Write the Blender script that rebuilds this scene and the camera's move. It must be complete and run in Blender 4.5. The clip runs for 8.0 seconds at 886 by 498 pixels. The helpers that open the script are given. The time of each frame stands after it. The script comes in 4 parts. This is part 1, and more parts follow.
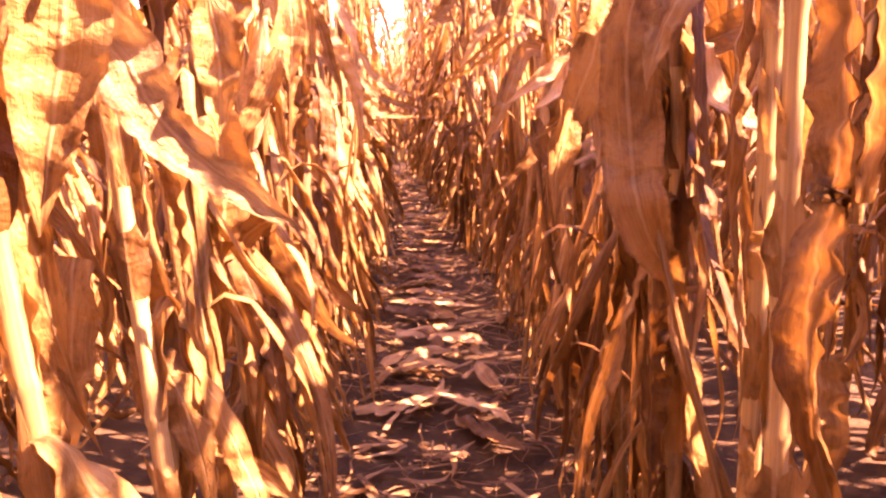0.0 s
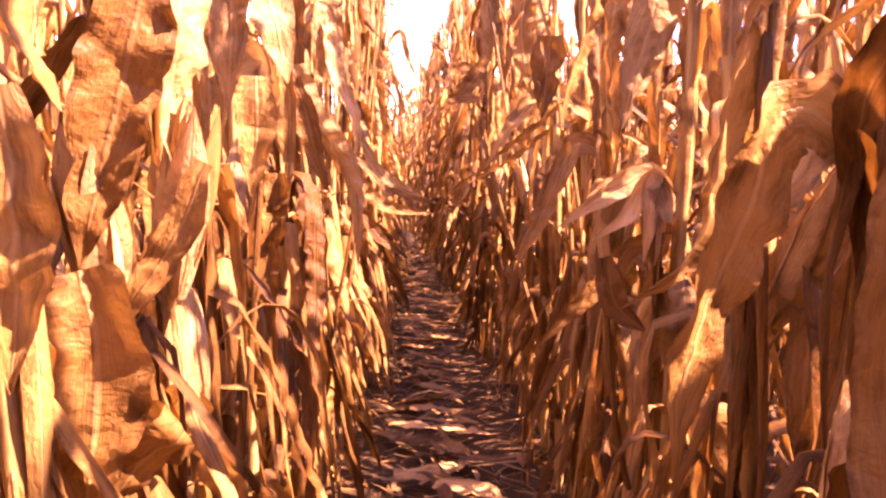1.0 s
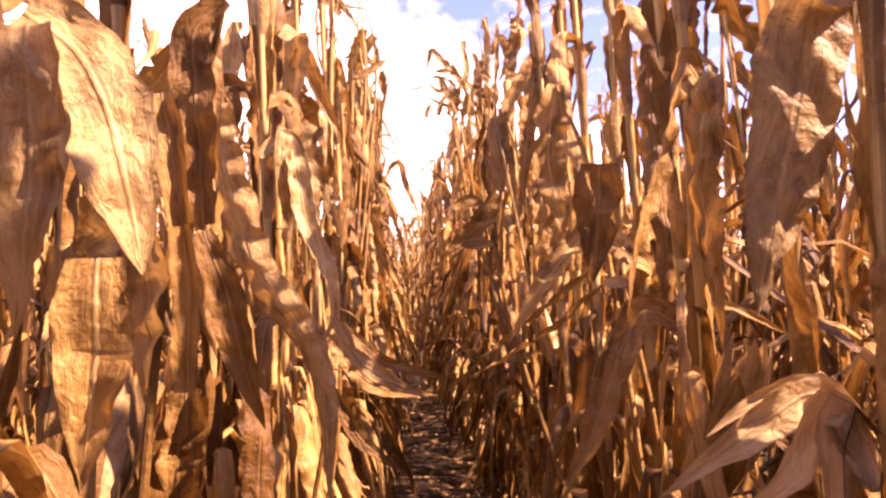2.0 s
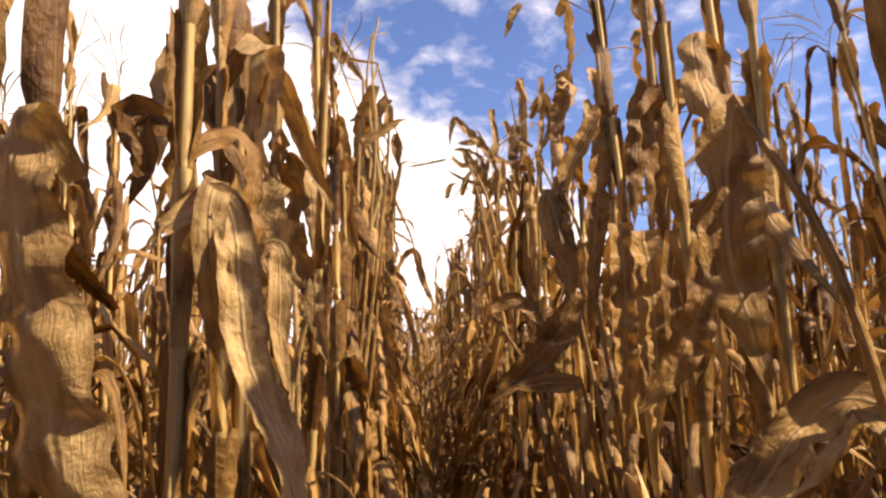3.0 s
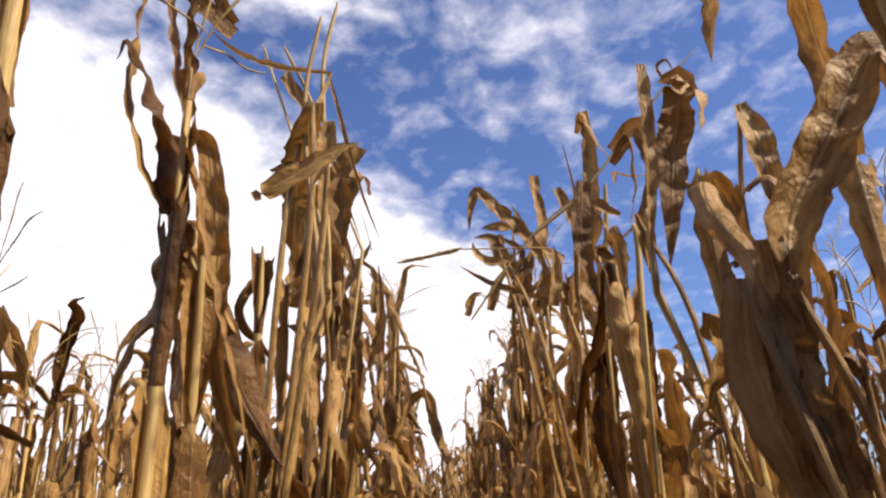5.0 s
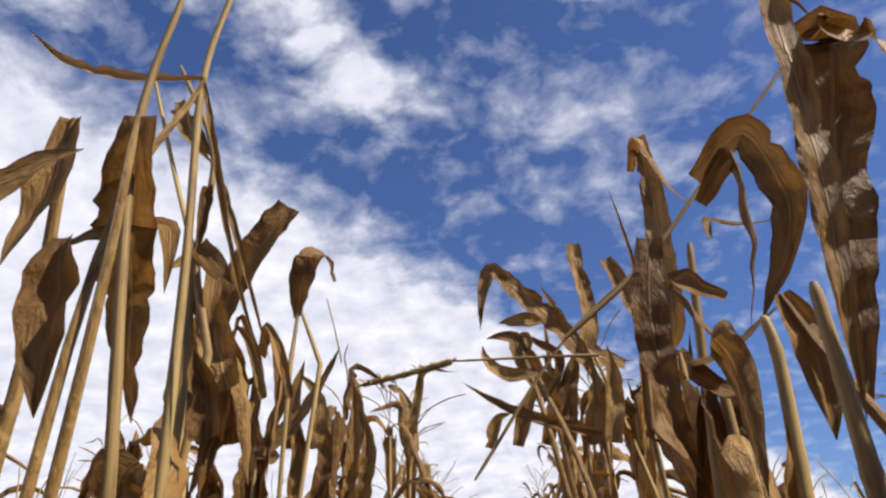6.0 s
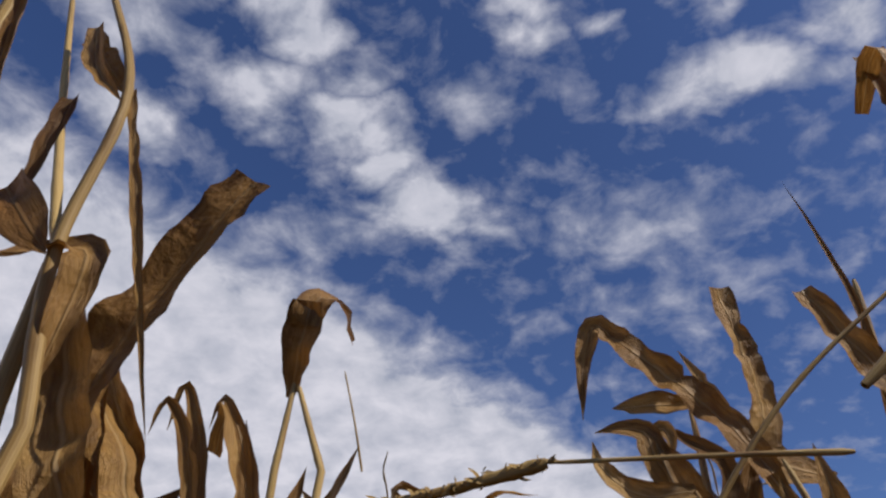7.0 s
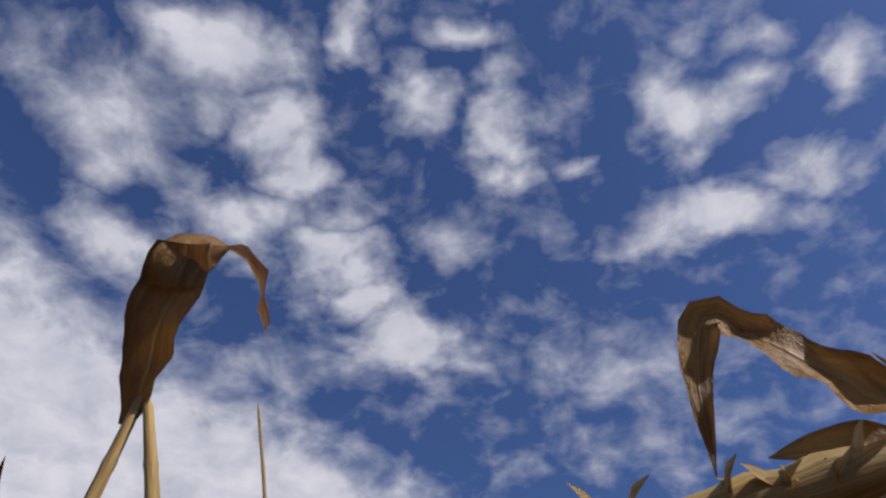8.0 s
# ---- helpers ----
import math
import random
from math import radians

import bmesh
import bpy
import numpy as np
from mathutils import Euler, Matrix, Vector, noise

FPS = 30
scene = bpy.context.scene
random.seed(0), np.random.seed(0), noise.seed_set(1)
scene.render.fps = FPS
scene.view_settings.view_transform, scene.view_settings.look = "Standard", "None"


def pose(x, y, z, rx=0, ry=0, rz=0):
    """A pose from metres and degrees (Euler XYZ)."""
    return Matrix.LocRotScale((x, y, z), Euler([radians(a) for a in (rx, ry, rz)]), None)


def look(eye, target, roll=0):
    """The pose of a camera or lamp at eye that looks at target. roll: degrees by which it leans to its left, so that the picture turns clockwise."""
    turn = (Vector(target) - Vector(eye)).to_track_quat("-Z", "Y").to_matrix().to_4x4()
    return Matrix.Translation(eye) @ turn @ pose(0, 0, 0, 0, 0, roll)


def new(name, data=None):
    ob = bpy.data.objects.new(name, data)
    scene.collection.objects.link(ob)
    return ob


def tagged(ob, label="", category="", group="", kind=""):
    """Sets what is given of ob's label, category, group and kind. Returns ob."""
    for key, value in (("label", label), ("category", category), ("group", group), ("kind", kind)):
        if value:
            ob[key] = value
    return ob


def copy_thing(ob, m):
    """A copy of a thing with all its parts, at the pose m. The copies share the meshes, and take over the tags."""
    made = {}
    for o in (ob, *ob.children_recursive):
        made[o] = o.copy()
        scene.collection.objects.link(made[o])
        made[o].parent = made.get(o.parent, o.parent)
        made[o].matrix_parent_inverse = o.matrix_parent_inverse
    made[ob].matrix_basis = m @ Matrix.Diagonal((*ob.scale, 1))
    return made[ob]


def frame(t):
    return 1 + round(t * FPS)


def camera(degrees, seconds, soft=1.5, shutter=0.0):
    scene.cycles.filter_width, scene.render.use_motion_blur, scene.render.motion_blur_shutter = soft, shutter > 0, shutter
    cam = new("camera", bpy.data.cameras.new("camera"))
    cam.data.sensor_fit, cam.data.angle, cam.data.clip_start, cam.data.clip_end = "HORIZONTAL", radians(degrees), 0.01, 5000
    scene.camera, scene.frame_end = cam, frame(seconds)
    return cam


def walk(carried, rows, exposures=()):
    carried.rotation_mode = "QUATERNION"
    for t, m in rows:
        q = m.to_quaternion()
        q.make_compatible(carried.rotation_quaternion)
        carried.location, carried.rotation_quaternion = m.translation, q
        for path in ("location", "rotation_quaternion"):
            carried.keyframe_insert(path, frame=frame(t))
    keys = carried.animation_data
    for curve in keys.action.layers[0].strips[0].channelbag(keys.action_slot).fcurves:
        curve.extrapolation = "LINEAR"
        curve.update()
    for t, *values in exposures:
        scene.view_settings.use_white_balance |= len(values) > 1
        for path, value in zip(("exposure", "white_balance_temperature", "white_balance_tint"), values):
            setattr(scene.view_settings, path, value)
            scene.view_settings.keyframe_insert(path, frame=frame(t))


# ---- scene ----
cam = camera(65.0, 8.0, soft=2.4)
PATH = [
    (0, (-0.014, 0.213, 0.952), (0.023, 2.17, 0.541), -2.6),
    (0.5, (-0.005, 0.488, 1.003), (-0.018, 2.454, 0.64), -1.5),
    (1, (-0.025, 0.735, 1.045), (-0.003, 2.722, 0.815), -0.5),
    (1.5, (-0.04, 0.97, 1.098), (0.025, 2.969, 1.057), -0.7),
    (2, (-0.02, 1.248, 1.147), (-0.005, 3.244, 1.269), -2.4),
    (2.2, (-0.012, 1.353, 1.168), (0.01, 3.341, 1.39), -2.2),
    (3.3, (-0.087, 2.138, 1.303), (-0.145, 4.1, 1.686), -1.9),
    (3.5, (-0.075, 2.256, 1.327), (-0.204, 4.213, 1.716), -1.8),
    (4, (-0.044, 2.523, 1.428), (-0.152, 4.434, 2.008), -1.6),
    (4.5, (-0.107, 2.819, 1.544), (-0.159, 4.723, 2.155), -0.7),
    (4.7, (-0.085, 2.94, 1.544), (-0.13, 4.825, 2.209), -2.0),
    (5.8, (0.096, 3.594, 1.807), (-0.135, 5.398, 2.638), -1.6),
    (6, (0.067, 3.704, 1.835), (-0.166, 5.452, 2.779), -2.7),
    (6.5, (0.016, 3.941, 1.911), (-0.259, 5.598, 2.996), -1.6),
    (7, (-0.016, 4.177, 1.98), (-0.389, 5.706, 3.213), 0.2),
    (7.5, (-0.075, 4.398, 2.043), (-0.352, 5.847, 3.393), -0.5),
    (8, (-0.124, 4.584, 2.112), (-0.384, 5.867, 3.625), -0.3),
]
EXPOSURES = [
    (0.0, 3.95, 9500, 98), (1.0, 3.25, 9200, 94), (1.6, 3.3, 8200, 76), (2.2, 1.85, 8100, 46), (3.3, 1.22, 7350, 18),
    (4.0, 1.08, 7150, 18), (4.5, 0.95, 6900, 18), (5.8, 0.47, 6300, 14), (6.5, 0.03, 6100, 14), (7.4, -0.28, 6200, 16), (8.0, -0.2, 6200, 16),
]
walk(cam, [(t, look(eye, target, roll)) for t, eye, target, roll in PATH], EXPOSURES)

# ---- sky, sun ----
SUN_EL, SUN_AZ = radians(44), radians(104)     # azimuth from +y towards +x
sun_way = Vector((math.sin(SUN_AZ) * math.cos(SUN_EL), math.cos(SUN_AZ) * math.cos(SUN_EL), math.sin(SUN_EL)))
sun = new("sun", bpy.data.lights.new("sun", "SUN"))
sun.data.energy, sun.data.angle, sun.data.color = 4.4, radians(0.6), (1.0, 0.88, 0.70)
sun.matrix_world = look(sun_way * 30, (0, 0, 0))


class Nodes:
    """Short hand for node trees."""

    def __init__(self, tree):
        self.tree = tree
        tree.nodes.clear()

    def add(self, kind):
        return self.tree.nodes.new(kind)

    def link(self, a, b):
        self.tree.links.new(a, b)

    def put(self, socket, value):
        if isinstance(value, bpy.types.NodeSocket):
            self.link(value, socket)
        else:
            socket.default_value = value

    def math(self, op, a, b=0.0, c=0.0, clamp=False):
        n = self.add("ShaderNodeMath")
        n.operation, n.use_clamp = op, clamp
        self.put(n.inputs[0], a), self.put(n.inputs[1], b), self.put(n.inputs[2], c)
        return n.outputs[0]

    def mix(self, fac, a, b, blend="MIX"):
        n = self.add("ShaderNodeMix")
        n.data_type, n.blend_type = "RGBA", blend
        self.put(n.inputs[0], fac), self.put(n.inputs[6], a), self.put(n.inputs[7], b)
        return n.outputs[2]

    def noise(self, vector, scale, detail=4.0, rough=0.55, distortion=0.0):
        n = self.add("ShaderNodeTexNoise")
        n.inputs["Scale"].default_value, n.inputs["Detail"].default_value = scale, detail
        n.inputs["Roughness"].default_value, n.inputs["Distortion"].default_value = rough, distortion
        self.link(vector, n.inputs["Vector"])
        return n.outputs["Fac"]

    def ramp(self, fac, stops):
        n = self.add("ShaderNodeValToRGB")
        el = n.color_ramp.elements
        while len(el) < len(stops):
            el.new(0.5)
        for e, (at, col) in zip(el, stops):
            e.position, e.color = at, (*col, 1) if len(col) == 3 else col
        self.put(n.inputs[0], fac)
        return n.outputs["Color"]

    def mapped(self, vector, loc=(0, 0, 0), rot=0.0, scale=(1, 1, 1), kind="POINT"):
        n = self.add("ShaderNodeMapping")
        n.vector_type = kind
        n.inputs["Location"].default_value, n.inputs["Scale"].default_value = loc, scale
        n.inputs["Rotation"].default_value = (0, 0, rot)
        self.link(vector, n.inputs["Vector"])
        return n.outputs[0]


# clouds lie on a flat layer: (x, y) are metres ahead of a point under it per metre of height;
# each: centre, half axes, turn in degrees, thickness
CLOUDS = [
    (0.33, 0.88, 0.22, 0.09, 11, 0.75),
    (0.28, 0.65, 0.12, 0.10, 11, 0.70),
    (0.52, 0.79, 0.11, 0.08, 11, 0.60),
    (0.52, 0.62, 0.10, 0.09, 11, 0.60),
    (0.35, 0.54, 0.08, 0.05, 11, 0.45),
    (-0.06, 0.43, 0.09, 0.06, 11, 0.60),
    (-0.21, 0.42, 0.06, 0.06, 11, 0.60),
    (-0.15, 0.54, 0.06, 0.10, 11, 0.60),
    (-0.02, 0.59, 0.07, 0.09, 11, 0.65),
    (-0.03, 0.68, 0.06, 0.06, 11, 0.50),
    (0.09, 0.72, 0.07, 0.04, 11, 0.40),
    (-0.37, 0.85, 0.11, 0.10, 11, 0.60),
    (-0.32, 1.06, 0.13, 0.14, 11, 0.65),
    (-0.22, 1.19, 0.12, 0.11, 11, 0.50),
    (-0.39, 0.57, 0.13, 0.10, 11, 0.75),
    (-0.41, 0.42, 0.17, 0.11, 11, 0.65),
    (-0.52, 0.71, 0.14, 0.10, 11, 0.65),
    (-0.78, 0.72, 0.12, 0.13, 11, 0.60),
    (-0.64, 0.45, 0.16, 0.15, 11, 0.40),
    (-0.64, 0.56, 0.13, 0.12, 11, 0.45),
    (0.15, 1.27, 0.38, 0.23, 11, 0.28),
    (0.25, 1.58, 0.33, 0.22, 11, 0.25),
    (-0.15, 0.82, 0.13, 0.09, 11, 0.35),
    (-0.51, 1.11, 0.26, 0.13, 11, 0.28),
    (-0.72, 0.35, 0.09, 0.13, 11, 0.25),
    (-0.39, 0.80, 0.11, 0.08, 11, 0.75),
    (-0.35, 0.93, 0.10, 0.10, 11, 0.75),
    (-0.30, 1.08, 0.12, 0.12, 11, 0.80),
    (-0.39, 0.62, 0.11, 0.09, 11, 0.80),
    (-0.46, 0.35, 0.10, 0.07, 11, 0.60),
    (-0.35, 0.73, 0.10, 0.06, 11, 0.50),
]


def build_world():
    world = bpy.data.worlds.new("sky")
    scene.world = world
    world.use_nodes = True
    k = Nodes(world.node_tree)
    sky = k.add("ShaderNodeTexSky")
    sky.sky_type, sky.sun_disc, sky.sun_elevation, sky.sun_rotation = "NISHITA", False, SUN_EL, SUN_AZ
    sky.air_density, sky.dust_density, sky.ozone_density = 1.0, 0.6, 2.5
    co = k.add("ShaderNodeTexCoord").outputs["Generated"]
    xyz = k.add("ShaderNodeSeparateXYZ")
    k.link(co, xyz.inputs[0])
    up = k.math("MAXIMUM", xyz.outputs[2], 0.06)
    flat = k.add("ShaderNodeCombineXYZ")
    k.link(k.math("DIVIDE", xyz.outputs[0], up), flat.inputs[0])
    k.link(k.math("DIVIDE", xyz.outputs[1], up), flat.inputs[1])
    flat = flat.outputs[0]
    warp = k.add("ShaderNodeTexNoise")
    warp.inputs["Scale"].default_value, warp.inputs["Detail"].default_value = 6.0, 5.0
    k.link(flat, warp.inputs["Vector"])
    shift = k.add("ShaderNodeVectorMath")
    shift.operation = "MULTIPLY_ADD"
    k.link(warp.outputs["Color"], shift.inputs[0])
    shift.inputs[1].default_value, shift.inputs[2].default_value = (0.26, 0.26, 0), (-0.13, -0.13, 0)
    add = k.add("ShaderNodeVectorMath")
    k.link(flat, add.inputs[0]), k.link(shift.outputs[0], add.inputs[1])
    bent = add.outputs[0]
    total = None
    for x, y, rx, ry, turn, thick in CLOUDS:
        ball = k.add("ShaderNodeTexGradient")
        ball.gradient_type = "SPHERICAL"
        k.link(k.mapped(bent, (x, y, 0), radians(turn), (rx, ry, 1), "TEXTURE"), ball.inputs[0])
        one = k.math("MULTIPLY", ball.outputs["Fac"], thick)
        total = one if total is None else k.math("MAXIMUM", total, one)
    low = k.math("ADD", up, 0.3)
    far_flat = k.add("ShaderNodeCombineXYZ")
    k.link(k.math("DIVIDE", xyz.outputs[0], low), far_flat.inputs[0])
    k.link(k.math("DIVIDE", xyz.outputs[1], low), far_flat.inputs[1])
    fine = k.noise(far_flat.outputs[0], 13.0, 8.0, 0.58, 0.25)
    puff = k.noise(flat, 2.3, 5.0, 0.5, 0.2)
    spot = k.add("ShaderNodeSeparateXYZ")
    k.link(flat, spot.inputs[0])
    edge = k.math("SUBTRACT", k.math("MULTIPLY_ADD", spot.outputs[1], 0.55, -1.42), spot.outputs[0])
    bank = k.math("MULTIPLY", k.math("MULTIPLY_ADD", edge, 1.9, 0.32, True), 0.92)
    total = k.math("MAXIMUM", total, bank)
    body = k.math("MULTIPLY_ADD", fine, 1.55, k.math("MULTIPLY_ADD", puff, 0.6, k.math("MULTIPLY_ADD", total, 1.7, -1.075)))
    dense = k.ramp(body, [(0.0, (0, 0, 0)), (0.3, (0.3, 0.3, 0.3)), (0.85, (1, 1, 1))])
    shade = k.ramp(k.math("MULTIPLY_ADD", fine, 1.3, k.math("MULTIPLY_ADD", body, 0.2, -0.25)), [(0.2, (4.4, 4.7, 5.3)), (0.95, (7.9, 7.8, 8.0))])
    blue = k.mix(1.0, sky.outputs[0], (0.56, 0.66, 0.90, 1), "MULTIPLY")
    out = k.mix(dense, blue, shade)
    back = k.add("ShaderNodeBackground")
    back.inputs["Strength"].default_value = 0.1
    k.link(out, back.inputs[0])
    k.link(back.outputs[0], k.add("ShaderNodeOutputWorld").inputs[0])


build_world()


# ---- materials ----
def base_material(name):
    m = bpy.data.materials.new(name)
    m.use_nodes = True
    return m, Nodes(m.node_tree)


def finish(k, colour, rough, height=None, bump=0.3, dist=0.002, thin=0.0, glow=0.35):
    p = k.add("ShaderNodeBsdfPrincipled")
    k.put(p.inputs["Base Color"], colour), k.put(p.inputs["Roughness"], rough)
    p.inputs["Specular IOR Level"].default_value = glow
    if height is not None:
        b = k.add("ShaderNodeBump")
        b.inputs["Strength"].default_value, b.inputs["Distance"].default_value = bump, dist
        k.link(height, b.inputs["Height"]), k.link(b.outputs[0], p.inputs["Normal"])
    end = p.outputs[0]
    if thin:
        t = k.add("ShaderNodeBsdfTranslucent")
        k.put(t.inputs[0], k.mix(1.0, colour, (1.0, 0.80, 0.55, 1), "MULTIPLY"))
        if height is not None:
            k.link(b.outputs[0], t.inputs["Normal"])
        s = k.add("ShaderNodeMixShader")
        s.inputs[0].default_value = thin
        k.link(end, s.inputs[1]), k.link(t.outputs[0], s.inputs[2])
        end = s.outputs[0]
    k.link(end, k.add("ShaderNodeOutputMaterial").inputs[0])


def leaf_material(name, pale, tan, brown, thin=0.26, island=False, dark=(0.30, 0.22, 0.15)):
    """Dry leaf: papery, faint fibres along the blade, a pale midrib, brown weathered blotches, tone by leaf."""
    m, k = base_material(name)
    uv = k.add("ShaderNodeUVMap").outputs[0]
    where = k.add("ShaderNodeNewGeometry").outputs["Random Per Island"] if island else k.add("ShaderNodeObjectInfo").outputs["Random"]
    fibre = k.noise(k.mapped(uv, scale=(46, 2.5, 1)), 1.0, 4.0, 0.65)
    hair = k.noise(k.mapped(uv, scale=(130, 5.0, 1)), 1.0, 2.0, 0.5)
    cloud = k.noise(k.mapped(uv, scale=(1.3, 11.0, 1)), 1.0, 5.0, 0.6, 0.4)
    blotch = k.noise(k.mapped(uv, loc=(3, 7, 0), scale=(1.8, 9.0, 1)), 1.0, 7.0, 0.66, 0.8)
    crumple = k.noise(k.mapped(uv, scale=(2.4, 30.0, 1)), 1.0, 3.0, 0.5, 0.6)
    crinkle = k.noise(k.mapped(uv, scale=(5.5, 85.0, 1)), 1.0, 3.0, 0.55, 0.4)
    spots = k.noise(k.mapped(uv, scale=(9, 110, 1)), 1.0, 4.0, 0.65)
    colour = k.ramp(k.math("MULTIPLY_ADD", fibre, 0.45, k.math("MULTIPLY", cloud, 0.6)), [(0.36, tan), (0.66, pale)])
    colour = k.mix(k.ramp(blotch, [(0.47, (0, 0, 0)), (0.68, (0.85, 0.85, 0.85))]), colour, (*brown, 1))
    colour = k.mix(k.ramp(spots, [(0.63, (0, 0, 0)), (0.74, (0.55, 0.55, 0.55))]), colour, (brown[0] * 0.5, brown[1] * 0.45, brown[2] * 0.45, 1))
    sep = k.add("ShaderNodeSeparateXYZ")
    k.link(uv, sep.inputs[0])
    off = k.math("ABSOLUTE", k.math("SUBTRACT", sep.outputs[0], 0.5))
    rib = k.ramp(off, [(0.015, (1, 1, 1)), (0.05, (0, 0, 0))])
    frayed = k.math("MULTIPLY", k.ramp(off, [(0.38, (0, 0, 0)), (0.5, (1, 1, 1))]), k.ramp(spots, [(0.38, (0, 0, 0)), (0.6, (0.6, 0.6, 0.6))]))
    colour = k.mix(frayed, colour, (*brown, 1))
    colour = k.mix(k.math("MULTIPLY", rib, 0.4), colour, (0.62, 0.48, 0.25, 1))
    tone = k.ramp(where, [(0.0, dark), (0.3, tuple(0.4 + 0.85 * (d - 0.05) for d in dark)), (0.65, (1.0, 0.95, 0.88)), (1.0, (1.22, 1.23, 1.24))])
    colour = k.mix(1.0, colour, tone, "MULTIPLY")
    relief = k.math("MULTIPLY_ADD", crumple, 1.5, k.math("MULTIPLY", crinkle, 0.75))
    height = k.math("ADD", k.math("MULTIPLY_ADD", hair, 0.10, relief), k.math("ADD", k.math("MULTIPLY", fibre, 0.22), k.math("MULTIPLY", rib, 0.35)))
    finish(k, colour, k.math("MULTIPLY_ADD", blotch, 0.3, 0.34), height, 0.9, 0.0045, thin, 0.28)
    return m


def stalk_material(name, island=False):
    m, k = base_material(name)
    uv = k.add("ShaderNodeUVMap").outputs[0]
    where = k.add("ShaderNodeNewGeometry").outputs["Random Per Island"] if island else k.add("ShaderNodeObjectInfo").outputs["Random"]
    line = k.noise(k.mapped(uv, scale=(26, 2.2, 1)), 1.0, 3.0, 0.6)
    stain = k.noise(k.mapped(uv, scale=(3, 9, 1)), 1.0, 5.0, 0.65)
    colour = k.ramp(line, [(0.3, (0.36, 0.24, 0.085)), (0.7, (0.62, 0.47, 0.20))])
    colour = k.mix(k.ramp(stain, [(0.5, (0, 0, 0)), (0.7, (0.8, 0.8, 0.8))]), colour, (0.16, 0.085, 0.04, 1))
    colour = k.mix(1.0, colour, k.ramp(where, [(0, (0.6, 0.55, 0.5)), (1, (1.1, 1.1, 1.05))]), "MULTIPLY")
    finish(k, colour, 0.5, line, 0.5, 0.0015, 0.0, 0.2)
    return m


def soil_material():
    m, k = base_material("soil")
    co = k.add("ShaderNodeTexCoord").outputs["Object"]
    big, mid, fine = k.noise(co, 1.1, 4), k.noise(co, 14.0, 6, 0.65), k.noise(co, 90.0, 4, 0.6)
    colour = k.ramp(mid, [(0.3, (0.024, 0.013, 0.005)), (0.55, (0.060, 0.034, 0.011)), (0.75, (0.12, 0.072, 0.024))])
    colour = k.mix(k.ramp(big, [(0.4, (0, 0, 0)), (0.65, (0.5, 0.5, 0.5))]), colour, (0.085, 0.05, 0.017, 1))
    finish(k, colour, 0.9, k.math("MULTIPLY_ADD", fine, 0.35, mid), 0.9, 0.02)
    return m


LEAF = leaf_material("dry_leaf", (0.50, 0.325, 0.112), (0.30, 0.160, 0.042), (0.085, 0.036, 0.010))
LEAF_TORN = leaf_material("dry_torn_leaf", (0.50, 0.330, 0.117), (0.31, 0.168, 0.045), (0.085, 0.036, 0.010), dark=(0.5, 0.41, 0.32))
# paler leaves; on the first aisle leaf this colour also carries its front light
LEAF_PALE = leaf_material("bleached_and_lit_leaf", (0.60, 0.445, 0.21), (0.42, 0.275, 0.105), (0.15, 0.075, 0.024), dark=(0.75, 0.72, 0.68))
HUSK = leaf_material("dry_husk", (0.79, 0.63, 0.35), (0.62, 0.45, 0.20), (0.32, 0.175, 0.06))
LEAF_FAR = leaf_material("dry_leaf_field", (0.50, 0.325, 0.112), (0.30, 0.160, 0.042), (0.085, 0.036, 0.010), island=True)
LITTER = leaf_material("fallen_leaf", (0.62, 0.43, 0.19), (0.42, 0.26, 0.09), (0.16, 0.08, 0.028), 0.1)
LITTER_FAR = leaf_material("leaf_litter", (0.44, 0.29, 0.13), (0.26, 0.15, 0.06), (0.10, 0.05, 0.02), 0.1, True)
STALK = stalk_material("dry_stalk")
STALK_FAR = stalk_material("dry_stalk_field", True)
SOIL = soil_material()


# ---- mesh building ----
class Sheet:
    """Gathers grids of quads with their own texture places."""

    def __init__(self):
        self.v, self.f, self.uv, self.n = [], [], [], 0

    def grid(self, pts, uvs, closed=False):
        rows, cols = pts.shape[:2]
        idx = np.arange(rows * cols).reshape(rows, cols) + self.n
        if closed:
            idx = np.concatenate([idx, idx[:, :1]], 1)
        a, b, c, d = idx[:-1, :-1], idx[:-1, 1:], idx[1:, 1:], idx[1:, :-1]
        self.f.append(np.stack([a, b, c, d], -1).reshape(-1, 4))
        self.v.append(pts.reshape(-1, 3)), self.uv.append(uvs.reshape(-1, 2))
        self.n += rows * cols
        return self

    def arrays(self):
        return np.concatenate(self.v), np.concatenate(self.f), np.concatenate(self.uv)


def mesh_of(name, arrays, *materials):
    v, f, uv = arrays
    me = bpy.data.meshes.new(name)
    me.from_pydata(v.tolist(), [], f.tolist())
    layer = me.uv_layers.new(name="UVMap")
    layer.data.foreach_set("uv", uv[f.reshape(-1)].astype(np.float32).reshape(-1))
    me.polygons.foreach_set("use_smooth", np.ones(len(f), bool))
    for m in materials:
        me.materials.append(m)
    me.update()
    return me


def part(name, sheet, material, parent, label=""):
    ob = new(name, mesh_of(name, sheet.arrays(), material))
    ob.parent = parent
    return tagged(ob, label) if label else ob


def unit(v):
    return v / np.maximum(np.linalg.norm(v, axis=-1, keepdims=True), 1e-9)


def uneven(run, step, rng):
    """Smooth random ups and downs along a line, about one for each step of metres."""
    at = np.arange(-step, run[-1] + 2 * step, step)
    f = (run - at[0]) / step
    i = f.astype(int)
    f = f - i
    v = rng.normal(0, 1, len(at) + 2)
    f = f * f * (3 - 2 * f)
    return v[i] * (1 - f) + v[i + 1] * f


